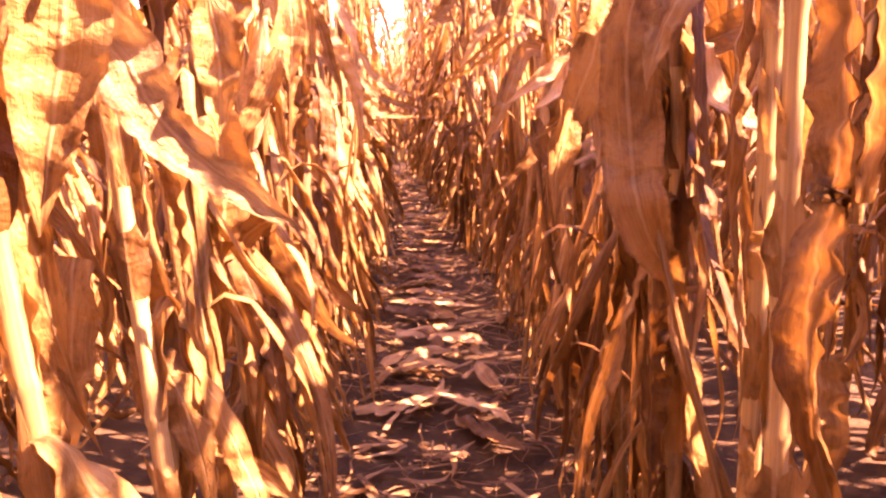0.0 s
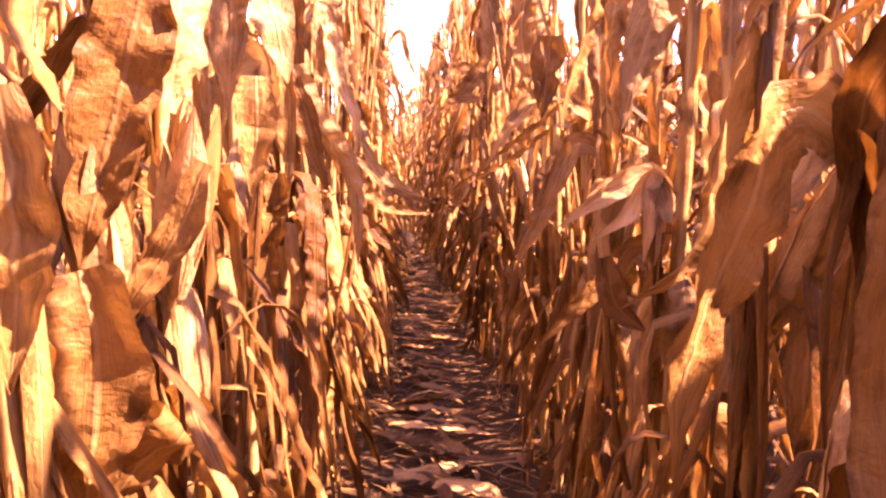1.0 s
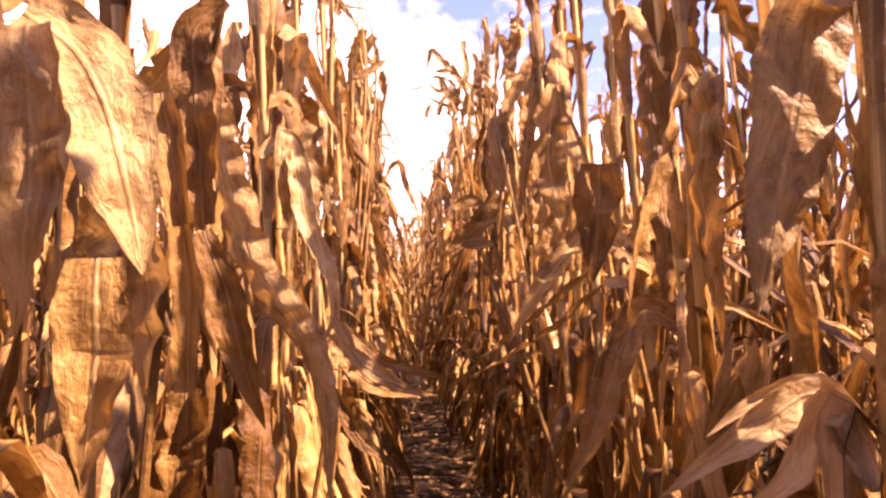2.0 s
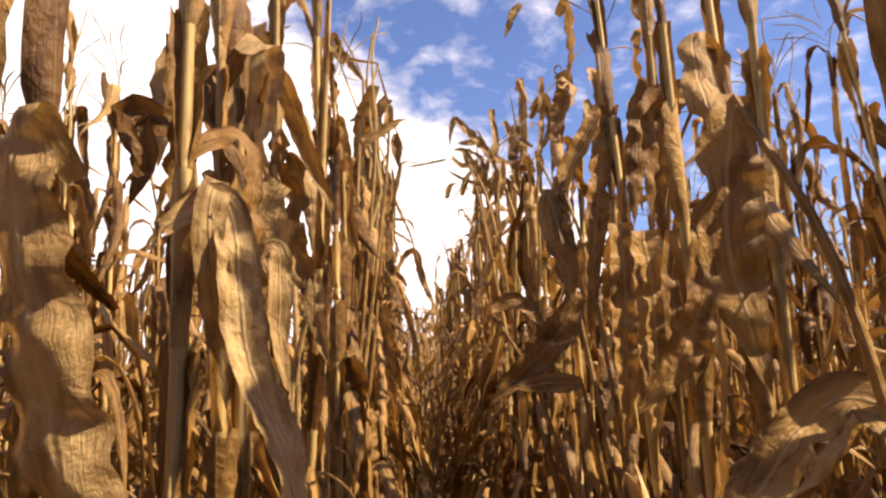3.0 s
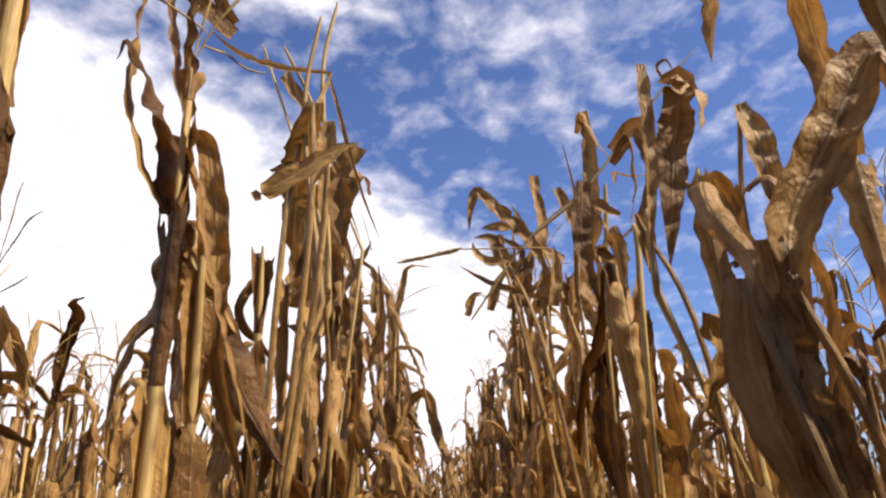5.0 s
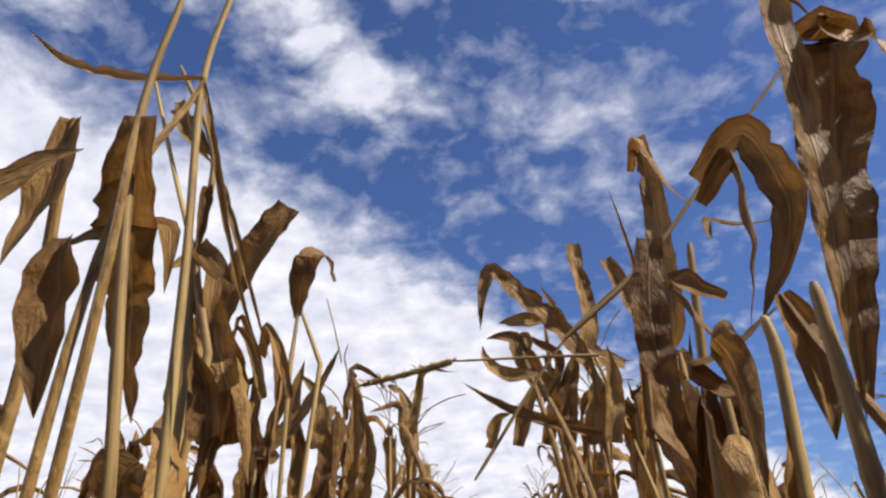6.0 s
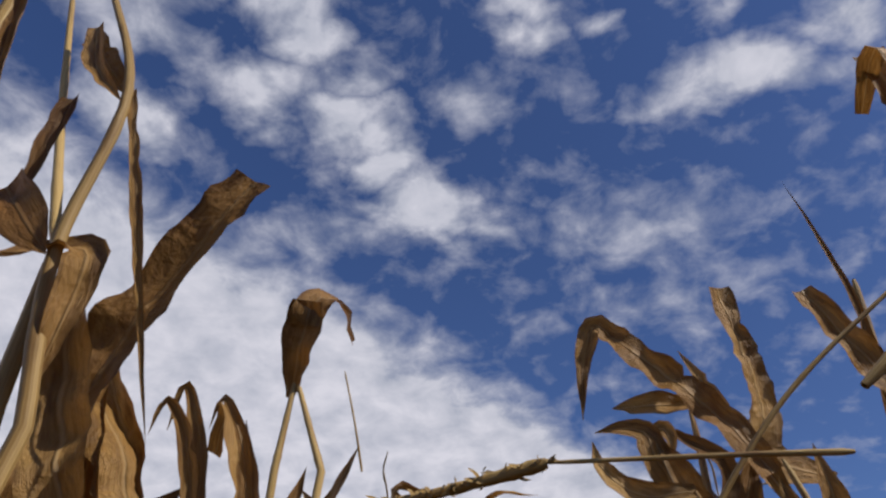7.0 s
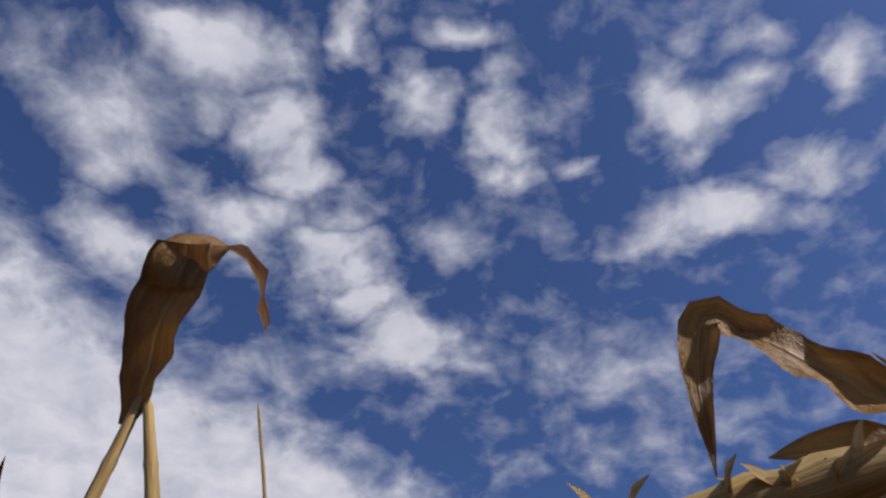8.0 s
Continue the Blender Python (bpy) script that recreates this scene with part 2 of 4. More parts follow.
def ribbon(sheet, path, across, width, rng, arc=0.6, arc_end=None, twist=0.0, fold=0.12, ripple=0.12, nu=6, base=0.55, full=0.28, tip=1.0, wave=1.0, crisp=1.0):
    """A dry blade along path: width in metres, arc: how far it curls over its width, fold: the keel at the
    midrib, ripple: waviness of the margins, base/full/tip: the outline, crisp: its creases and tears."""
    step = np.linalg.norm(np.diff(path, axis=0), axis=1)
    run = np.r_[0, np.cumsum(step)]
    fine = nu >= 6
    if fine:
        n = int(np.clip(run[-1] / (0.0085 if nu >= 8 else 0.015), 14, 74))
        even = np.linspace(0, run[-1], n)
        path = np.stack([np.interp(even, run, path[:, k]) for k in range(3)], -1)
        run = even
    n = len(path)
    s = np.linspace(0, 1, n)
    t = unit(np.gradient(path, axis=0))
    side = np.empty_like(path)
    now = np.array(across, float)
    for i in range(n):
        now = now - t[i] * (now @ t[i])
        now = now / max(np.linalg.norm(now), 1e-6)
        side[i] = now
    up = np.cross(side, t)
    turn = twist * s
    if ripple > 0.05:
        turn = turn + wave * (0.30 * uneven(run, 0.16, rng) + 0.12 * uneven(run, 0.05, rng))
    c, d = np.cos(turn)[:, None], np.sin(turn)[:, None]
    side, up = side * c + up * d, up * c - side * d
    outline = np.where(s < full, base + (1 - base) * np.sin(np.clip(s / full, 0, 1) * np.pi / 2), 1 - tip * (np.clip((s - full) / (1 - full), 0, 1)) ** 2.0)
    half = np.maximum(outline, 0.02) * width / 2
    edges = []
    for e in range(2):
        edge = 1 + crisp * (0.07 * uneven(run, 0.05, rng) + (0.06 * uneven(run, 0.014, rng) if fine else 0))
        if fine and crisp:
            for k in range(rng.poisson(run[-1] * 3.5)):
                edge = edge * (1 - rng.uniform(0.12, 0.6) * np.clip(1 - np.abs(run - rng.uniform(0, run[-1])) / rng.uniform(0.006, 0.022), 0, 1))
        edges.append(edge)
    bend = arc + ((arc if arc_end is None else arc_end) - arc) * s
    bend = bend * (1 + 0.35 * uneven(run, 0.11, rng))
    u = np.linspace(-1, 1, nu + 1)
    ang = u[None] * bend[:, None] / 2 + 1e-4 * np.sign(u + 1e-9)[None]
    k = np.maximum(np.abs(bend[:, None]) / 2, 1e-3)
    reach = half[:, None] * np.where(u[None] < 0, edges[0][:, None], edges[1][:, None])
    x = reach * np.sin(ang) / k
    z = reach * (1 - np.cos(ang)) / k * np.sign(bend[:, None] + 1e-9) + fold * half[:, None] * np.abs(u)[None]
    for way in (-1, 1):
        lam = rng.uniform(85, 160) if fine else rng.uniform(30, 60)
        swing = np.sin(run * lam + 1.3 * uneven(run, 0.07, rng) + rng.uniform(0, 6)) * np.clip(0.65 + 0.6 * uneven(run, 0.13, rng), 0, 1.6)
        z = z + np.where(u * way > 0, np.abs(u) ** 1.8, 0)[None] * swing[:, None] * ripple * half[:, None]
    if fine:
        across_m = u[None] * half[:, None]
        for size in (0.075, 0.045, 0.028):
            a = rng.uniform(-1.2, 1.2)
            crease = np.abs(np.sin((run[:, None] * math.cos(a) + across_m * math.sin(a)) * math.pi / (size * rng.uniform(0.8, 1.3)) + uneven(run, 0.06, rng)[:, None])) - 0.6
            z = z + crisp * 0.075 * size * crease * np.minimum(1, half[:, None] / 0.02)
    pts = path[:, None] + side[:, None] * x[..., None] + up[:, None] * z[..., None]
    uv = np.stack(np.broadcast_arrays((u[None] + 1) / 2, run[:, None] + rng.uniform(0, 40)), -1)
    sheet.grid(pts, uv)


def droop(start, az, e0, e1, length, bend, sharp, drift, n):
    """A leaf's midline: leaves at e0 degrees, breaks over near bend (0 to 1) and hangs at e1."""
    s = (np.arange(n - 1) + 0.5) / (n - 1)
    e = np.radians(e0 + (e1 - e0) / (1 + np.exp(-(s - bend) * sharp)) + 7 * np.sin(s * (7 + 5 * math.sin(az * 9)) + az * 7) * s)
    a = az + drift * s + 0.3 * np.sin(s * 9 + az * 5) * s
    way = np.stack([np.cos(e) * np.cos(a), np.cos(e) * np.sin(a), np.sin(e)], -1)
    return np.concatenate([[start], np.asarray(start) + np.cumsum(way * length / (n - 1), 0)])


def spline(ctrl, n):
    """A smooth line through a few places."""
    p = np.array(ctrl, float)
    p = np.concatenate([[2 * p[0] - p[1]], p, [2 * p[-1] - p[-2]]])
    out = []
    for q in np.linspace(0, len(ctrl) - 1, n):
        i = min(int(q), len(ctrl) - 2)
        f = q - i
        a, b, c, d = p[i], p[i + 1], p[i + 2], p[i + 3]
        out.append(0.5 * (2 * b + (c - a) * f + (2 * a - 5 * b + 4 * c - d) * f * f + (3 * b - a - 3 * c + d) * f ** 3))
    return np.array(out)


def tube(sheet, path, radius, sides, rng, cap=True):
    n = len(path)
    t = unit(np.gradient(path, axis=0))
    ref = np.array([0.31, 0.95, 0.02]) if abs(t[0, 2]) > 0.5 else np.array([0.0, 0.1, 1.0])
    side = unit(ref - t * (t @ ref)[:, None])
    up = np.cross(t, side)
    a = np.arange(sides) / sides * 2 * np.pi
    r = np.broadcast_to(radius, n).copy()
    if cap:
        r[0], r[-1] = r[0] * 0.6, r[-1] * 0.5
    pts = path[:, None] + r[:, None, None] * (np.cos(a)[None, :, None] * side[:, None] + np.sin(a)[None, :, None] * up[:, None])
    run = np.r_[0, np.cumsum(np.linalg.norm(np.diff(path, axis=0), axis=1))]
    uv = np.stack(np.broadcast_arrays(a[None] / (2 * np.pi), run[:, None] + rng.uniform(0, 40)), -1)
    sheet.grid(pts, uv, True)


class Plan:
    """The habit of one corn plant, drawn by its seed: stalk line, joints, leaves."""

    def __init__(self, seed, height=None, lean=None, far=False):
        r = self.rng = np.random.default_rng(seed)
        self.far, self.inward, self.room, self.calm, self.near, self.fine, self.bare, self.thinned = far, 0, 0.2, False, False, False, False, False
        self.height = height or r.uniform(1.98, 2.28)
        lean = lean or (r.normal(0, 0.035), r.normal(0, 0.05))
        self.lean, self.bow, self.ph = np.array(lean), r.normal(0, 0.012, 2), r.uniform(0, 6)
        self.joints = [0.04]
        while self.joints[-1] < self.height - 0.2:
            h = self.joints[-1]
            self.joints.append(h + (0.10 if h < 0.2 else 0.155 if h < 1.2 else 0.19) * r.uniform(0.9, 1.12))
        self.az = r.choice([-1, 1]) * np.pi / 2 + r.normal(0, 0.4)

    def at(self, z):
        f = np.maximum(np.asarray(z, float), -0.05)[..., None] / self.height
        xy = self.lean * np.abs(f) ** 1.5 * self.height * 0.5 + self.bow * np.sin(f * 3 + self.ph) - self.bow * math.sin(self.ph)
        return np.concatenate([xy, f * self.height], -1)

    def radius(self, z):
        return 0.0145 - 0.0095 * np.clip(z / self.height, 0, 1) ** 1.1

    def stalk(self, sheet):
        zs = []
        for j in self.joints:
            zs += [j - 0.012, j - 0.004, j + 0.004, j + 0.014, j + 0.07] if not self.far else [j]
        zs = np.array([-0.03] + [z for z in zs if z < self.height] + [self.height])
        r = self.radius(zs)
        for j in self.joints:
            r = r * (1 + 0.22 * np.exp(-((zs - j) / 0.007) ** 2))
        tube(sheet, self.at(zs), r, 4 if self.far else 9, self.rng)

    def sheath(self, sheet, z0, az, length, wide, spread):
        """The leaf's foot: wraps the stalk at the joint and opens upwards into a loose, wavy gutter with a torn top."""
        r = self.rng
        n, m = (3, 4) if self.far else (16, 10) if self.near else (9, 8)
        s = np.linspace(0, 1, n)
        zs = z0 + s * length
        mid = self.at(zs)
        snug = self.radius(zs) + 0.002
        rad = snug + (spread - snug) * s ** r.uniform(0.6, 1.8)
        span = np.minimum(np.pi * 0.97, wide / 2 / rad * (1 + 0.05 * uneven(s * length, 0.03, r)))
        u = np.linspace(-1, 1, m)
        a = az + u[None] * span[:, None]
        out = np.array([math.cos(az), math.sin(az)])
        mid_xy = mid[:, :2] + out * (snug - rad)[:, None]
        wav = rad[:, None] + (0.005 * np.abs(u) ** 2)[None] * s[:, None] * np.sin(zs[:, None] * r.uniform(110, 190) + r.uniform(0, 6) + 1.7 * u[None])
        ragged = (0.010 if self.far else 0.013) * r.normal(0, 1, m)
        z = mid[:, 2:3] + ragged[None] * (s ** 6)[:, None]
        pts = np.stack([mid_xy[:, :1] + np.cos(a) * wav, mid_xy[:, 1:2] + np.sin(a) * wav, z], -1)
        uv = np.stack(np.broadcast_arrays(np.linspace(0.02, 0.98, m)[None], zs[:, None] + r.uniform(0, 40)), -1)
        sheet.grid(pts, uv)
        return mid[-1] + np.array([*out, 0]) * snug[-1]

    def leaf(self, sheet, i, shred=False):
        """One leaf: its sheath round the stalk and, unless it broke off, the blade. shred: a split strip with no sheath."""
        r, z0 = self.rng, self.joints[i]
        f = z0 / self.height
        az = self.az + (i % 2) * np.pi + r.normal(0, 0.7)
        gap = (self.joints[i + 1] if i + 1 < len(self.joints) else self.height) - z0
        if shred:
            az, start = r.uniform(0, 6.28), self.at(np.array(z0 + gap * r.uniform(0.3, 1.0)))
        else:
            start = self.sheath(sheet, z0, az, gap * (r.uniform(0.45, 0.8) if self.bare else r.uniform(0.75, 1.15)), r.uniform(0.05, 0.078) * (1 if f < 0.7 else 0.7), r.uniform(0.016, 0.05))
            if r.random() < (0.85 if self.bare and z0 < 0.95 else self.thinned if self.thinned and z0 > 0.85 else 0.2 if f < 0.75 else 0.05):
                return
        length = r.uniform(0.38, 0.8) * (1.0 if 0.2 < f < 0.75 else 0.72)
        kind = r.choice([0, 1, 2], p=[0.3, 0.35, 0.35] if f > 0.8 else [0.52, 0.4, 0.08] if self.room > 0.1 or not self.inward else [0.88, 0.07, 0.05])
        if self.near:
            kind = 0
        if self.calm and f > 0.7:
            kind, length = 0, length * 0.8
        e1 = r.uniform(-89, -74) if r.random() < 0.72 else r.uniform(-72, -40)
        n = 8 if self.far else 14 if shred else 30
        if kind == 0:    # broken at the collar, hanging along the stalk
            line = droop(start, az, r.uniform(25, 70), e1, length, r.uniform(0.03, 0.12), r.uniform(35, 90), r.normal(0, 0.7), n)
        elif kind == 1:  # arching over
            line = droop(start, az, r.uniform(45, 80), e1 + 8, length, r.uniform(0.14, 0.4), r.uniform(9, 22), r.normal(0, 0.9), n)
        else:            # standing up, tip bent
            line = droop(start, az, r.uniform(68, 86), r.uniform(-85, 10), length * 0.8, r.uniform(0.45, 0.8), r.uniform(10, 40), r.normal(0, 0.6), n)
        s = np.linspace(0, 1, n)
        line[:, :2] += (0.035 * r.normal(0, 1, 2) * np.sin(s * r.uniform(3, 9) + 0.1)[:, None] * s[:, None])
        line[:, 2] = np.maximum(line[:, 2], 0.03 + 0.02 * r.random())
        if self.near:
            line[:, 1] = start[1] + (line[:, 1] - start[1]) * 0.45
        if self.inward:
            d = (line[:, 0] - start[0]) * self.inward
            room = self.room if z0 > 0.75 else max(self.room, 0.2)
            line[:, 0] = start[0] + self.inward * np.where(d > 0, room * np.tanh(d / room), np.maximum(d, -0.3))
        wide = (r.uniform(0.016, 0.04) if shred else r.uniform(0.036, 0.074)) * (1 if 0.15 < f < 0.8 else 0.66)
        ribbon(sheet, line, (-math.sin(az), math.cos(az), 0), wide, r, r.uniform(0.1, 1.5), r.uniform(0.2, 3.0), r.normal(0, 1.1),
               r.uniform(0, 0.3), r.uniform(0.08, 0.30), 3 if self.far else 4 if shred else 8 if self.fine else 6,
               tip=1.0 if r.random() < 0.6 else r.uniform(0.5, 0.85))

    def tassel(self, sheet):
        r = self.rng
        top = self.at(np.array(self.height))
        way = np.array([r.normal(0, 0.2), r.normal(0, 0.2), 1.0])
        for b in range(3 if self.far else r.integers(4, 8)):
            a, e = r.uniform(0, 6.28), r.uniform(25, 75) if b else 84
            if self.far:
                line = droop(top + way * 0.02 * b, a, e, e - 30, r.uniform(0.12, 0.26), 0.6, 6, 0, 3)
                tube(sheet, line, 0.002, 3, r)
            else:
                line = droop(top + way * 0.018 * b, a, e, e - r.uniform(10, 70), r.uniform(0.12, 0.27), r.uniform(0.4, 0.8), 6, r.normal(0, 0.4), 12)
                tube(sheet, line, 0.0016 + 0.0012 * r.random(12) * (np.arange(12) > 3), 4, r)

    def ear(self, i):
        """A husked ear on its shank, tipped outward or hanging: its core and its husk leaves, each a sheet."""
        r, z0 = self.rng, self.joints[i]
        az = self.az + r.normal(0, 0.4) + (i % 2) * np.pi
        p = self.at(np.array(z0)) + np.array([math.cos(az), math.sin(az), 0]) * 0.02
        e = math.radians(r.choice([-65, -40, 55, 65]) + r.normal(0, 8))
        ax = unit(np.array([math.cos(e) * math.cos(az) * 0.6, math.cos(e) * math.sin(az), math.sin(e)]))
        length, count = r.uniform(0.2, 0.26), 4 if self.far else 7
        core = Sheet()
        s = np.linspace(0, 1, 4 if self.far else 8)
        tube(core, p + ax * (s * length * 0.9)[:, None], 0.006 + 0.018 * np.sin(np.pi * (0.1 + 0.8 * s)), 5 if self.far else 9, r)
        ref = unit(np.cross(ax, (0.1, 0.2, 0.97)))
        ort = np.cross(ax, ref)
        husks = []
        for h in range(count):
            a = h / count * 2 * np.pi + r.normal(0, 0.2)
            out = ref * math.cos(a) + ort * math.sin(a)
            s = np.linspace(0, 1, 5 if self.far else 12)
            body = 0.027 * np.sin(np.pi * np.clip(s * 0.86 + 0.12, 0, 1)) ** 0.7 + r.uniform(0, 0.03) * s ** 3
            line = p + ax * (s * length * r.uniform(0.85, 1.1))[:, None] + out * body[:, None]
            husks.append(Sheet())
            ribbon(husks[-1], line, np.cross(ax, out), 0.06, r, -1.9, -0.6, r.normal(0, 0.15), 0, 0.05, 4, 0.4, 0.4, crisp=0.4)
        return core, husks


def corn_plant(x, y, seed, extra=(), inward=0, room=0.2, height=None, lean=None, tasselled=True, ragged=True, calm=False, near=False, bare=False):
    """One standing plant as a thing: stalk, each leaf, ear, tassel. extra: its further leaves and stems;
    inward, room: the side on which an aisle runs and how far leaves lean into it."""
    plan = Plan(seed, height, lean)
    plan.inward, plan.room, plan.calm, plan.near, plan.fine = inward, room, calm, near, bool(inward) and -0.2 < y < 5.2
    plan.bare, plan.thinned = bare, 0 if not inward or not 1.15 < y < 4 else 0.88 if len(extra) > 1 else 0.6
    thing = new("corn_plant")
    thing.matrix_world = pose(x, y, 0)
    sheet = Sheet()
    plan.stalk(sheet)
    part("stalk", sheet, STALK, thing)
    for i in range(1, len(plan.joints)):
        sheet = Sheet()
        plan.leaf(sheet, i)
        part("leaf", sheet, LEAF, thing)
        if ragged and plan.joints[i] < (1.15 if plan.thinned else 1.45):
            sheet = Sheet()
            for k in range(3 if plan.joints[i] < 1.0 else 1):
                plan.leaf(sheet, i, True)
            part("leaf", sheet, LEAF, thing, "leaf split into narrow hanging strips")
    if plan.rng.random() < 0.45 and not near:
        core, husks = plan.ear(min(6, len(plan.joints) - 1))
        ear = part("ear", core, HUSK, thing, "pale papery husked ear")
        for husk in husks:
            part("husk_leaf", husk, HUSK, ear)
    if tasselled:
        sheet = Sheet()
        plan.tassel(sheet)
        part("tassel", sheet, STALK, thing, "thin brown dried tassel")
    for name, made in extra:
        part("leaf" if name in ("pale_leaf", "own_leaf") else name, made, {"husk_leaf": HUSK, "own_leaf": LEAF_TORN, "pale_leaf": LEAF_PALE}.get(name, STALK), thing)
    label = "dry tan corn plant with brittle hanging leaves, rooted in bare soil"
    if any(name == "husk_leaf" for name, made in extra):
        label = "dry tan corn plant with a pale open drooping husk"
    elif not tasselled:
        label = "broken-topped dry corn plant with torn and hooked upper leaves"
    return tagged(thing, label, "corn plant", "corn plants in the rows")


# ---- ground ----
def build_ground():
    """One sheet, finely ridged near the aisle and flat out to the horizon."""
    xs = np.r_[-3000, -400, -60, -16, -6, np.linspace(-2.6, 2.6, 105), 6, 16, 60, 400, 3000]
    ys = np.r_[-3000, -400, -60, -12, np.linspace(-2, 14, 241), 20, 40, 80, 400, 3000]
    gx, gy = np.meshgrid(xs, ys)
    z = np.zeros_like(gx)
    near = (abs(gx) < 2.7) & (gy > -2.1) & (gy < 14.1)
    for k in range(26):
        r = np.random.default_rng(900 + k)
        w = 2 * np.pi / r.uniform(0.09, 1.1)
        a = r.uniform(0, 6.28)
        z += np.where(near, 0.0011 * (6.28 / w) ** 0.4 * 2.2 * np.sin(w * (gx * math.cos(a) + gy * math.sin(a)) + r.uniform(0, 6)), 0)
    z += np.where(near, 0.02 * np.cos(gx * 2 * np.pi / 0.76 + np.pi), 0) - 0.012
    sheet = Sheet()
    sheet.grid(np.stack([gx, gy, z], -1), np.stack([gx, gy], -1))
    ob = new("ground", mesh_of("ground", sheet.arrays(), SOIL))
    tagged(ob, "dark brown bare field soil strewn with dry leaf litter", "ground", kind="structure")


build_ground()

ROW = 0.38          # the aisle's rows stand this far from its middle
PITCH = 0.165       # plants in a row


# ---- the two rows along the aisle ----
def aisle(y):
    """The rows bend gently to the left further on."""
    return -0.010 * max(0.0, y - 3.3) ** 2


def aisle_spots():
    r = np.random.default_rng(5)
    spots = []
    for side in (-1, 1):
        for k in range(-6, 62):
            y = k * PITCH + r.uniform(-0.03, 0.03) + (0.07 if side > 0 else 0)
            spots.append((side, k, side * ROW + r.normal(0, 0.018) + aisle(y) - (0.11 * min(1, max(0, (y - 3.7) / 1.1)) if side > 0 else 0), y))
    return spots


SPOTS = aisle_spots()
# two plants whose stalks stand bare beside the start of the way
SPOTS = [(a, k, -0.367, 1.049) if (a, k) == (-1, 6) else (a, k, 0.392, 1.056) if (a, k) == (1, 6) else (a, k, x, y) for a, k, x, y in SPOTS]
OWN = {}            # further leaves and stems of single plants


def nearest_plant(p):
    side = -1 if p[0] < aisle(p[1]) else 1
    return min((s for s in SPOTS if s[0] == side), key=lambda s: abs(s[3] - p[1]) + 0.3 * abs(s[2] - p[0]))


def own_leaf(line, width, arc=0.8, twist=0.0, face=(0.0, -1.0, 0.12), join=True, husk=False, pale=False, blunt=False, base_width=None, full=0.35):
    """A single leaf that leaves its plant's stalk and runs through the given places."""
    spot = nearest_plant(line[0])
    seed = 7000 + 37 * len(OWN.get(spot, ())) + 1009 * (spot[1] + 10) + spot[0]
    r = np.random.default_rng(seed)
    base = np.array([spot[2], spot[3], 0.0])
    ctrl = [np.array(p) - base for p in line]
    sheet = Sheet()
    away = np.hypot(*ctrl[0][:2])
    if join and away < 0.1:
        ctrl.insert(0, np.array([0.0, 0.0, ctrl[0][2] - 0.03]))
    elif join:       # its foot is lost among the leaves below, some on a slender stem
        first = unit(ctrl[1] - ctrl[0])
        if len(OWN.get(spot, ())) % 3 == 0:
            foot = ctrl[0] * np.array([0.7, 0.7, 1.0]) - np.array([r.normal(0, 0.03), r.normal(0, 0.04), 0.3])
            tube(sheet, spline([np.array([0.0, 0.0, max(foot[2] - 0.9, 0.3)]), foot, ctrl[0]], 14), np.linspace(0.007, 0.004, 14), 6, r)
        elif first[2] > 0.2:
            ctrl.insert(0, ctrl[0] * np.array([0.85, 0.85, 1.0]) - first * 0.1)
    path = spline(ctrl, 34)
    across = np.cross(unit(path[6] - path[4]), face)
    ribbon(sheet, path, across, width, r, arc * 0.7, arc * r.uniform(0.6, 1.4), twist, r.uniform(0.05, 0.2), r.uniform(0.06, 0.20), 10,
           base_width or (0.5 if join else 0.8), full, 0.25 if blunt else 1.0, 0.2)
    OWN.setdefault(spot, []).append(("husk_leaf" if husk else "pale_leaf" if pale else "own_leaf", sheet))


def own_stem(line, radius, rough=False):
    """A bare upper stalk or a tassel's stem."""
    spot = nearest_plant(line[0])
    base = np.array([spot[2], spot[3], 0.0])
    path = spline([np.array(p) - base for p in line], 22)
    if radius > 0.004 and not rough and path[0][2] < 2.42:
        path = np.concatenate([[np.array([0.0, 0.0, 1.6])], path])
    r = np.random.default_rng(int(radius * 1e5) + spot[1] + 50)
    wide = radius * (1 + (0.5 * r.random(len(path)) if rough else 0.12 * (np.arange(len(path)) % 9 == 4)))
    sheet = Sheet()
    tube(sheet, path, wide * np.linspace(1.1, 0.7, len(path)), 7, r)
    if rough:
        for i in range(len(path) * 4):
            p = path[r.integers(0, len(path))]
            line = droop(p, r.uniform(0, 6.28), r.uniform(-40, 60), 0, r.uniform(0.008, 0.018), 0.5, 4, 0, 4)
            ribbon(sheet, line, (0, 0.3, 1), 0.005, r, 1.0, None, 0, 0, 0, 2)
    OWN.setdefault(spot, []).append(("tassel" if rough or radius < 0.004 else "stem", sheet))


# leaves that lean into the first stretch of the aisle
# pale here: the sunlight on this leaf is partly put into its colour
own_leaf([(-0.400, 0.980, 1.090), (-0.344, 1.005, 1.030), (-0.296, 1.000, 0.937), (-0.203, 1.020, 0.845), (-0.158, 1.030, 0.808)], 0.078, arc=0.5, face=(-0.5, -0.6, 0.6), pale=True)
own_leaf([(0.268, 1.120, 1.107), (0.248, 1.120, 1.027), (0.256, 1.133, 0.896), (0.273, 1.120, 0.780), (0.364, 1.194, 0.636)], 0.085, arc=0.7, face=(0, -1, 0.1))
own_leaf([(0.338, 1.100, 1.087), (0.297, 1.100, 1.050), (0.271, 1.100, 0.983), (0.267, 1.100, 0.956)], 0.060, arc=1.2, face=(0, -1, 0.2))
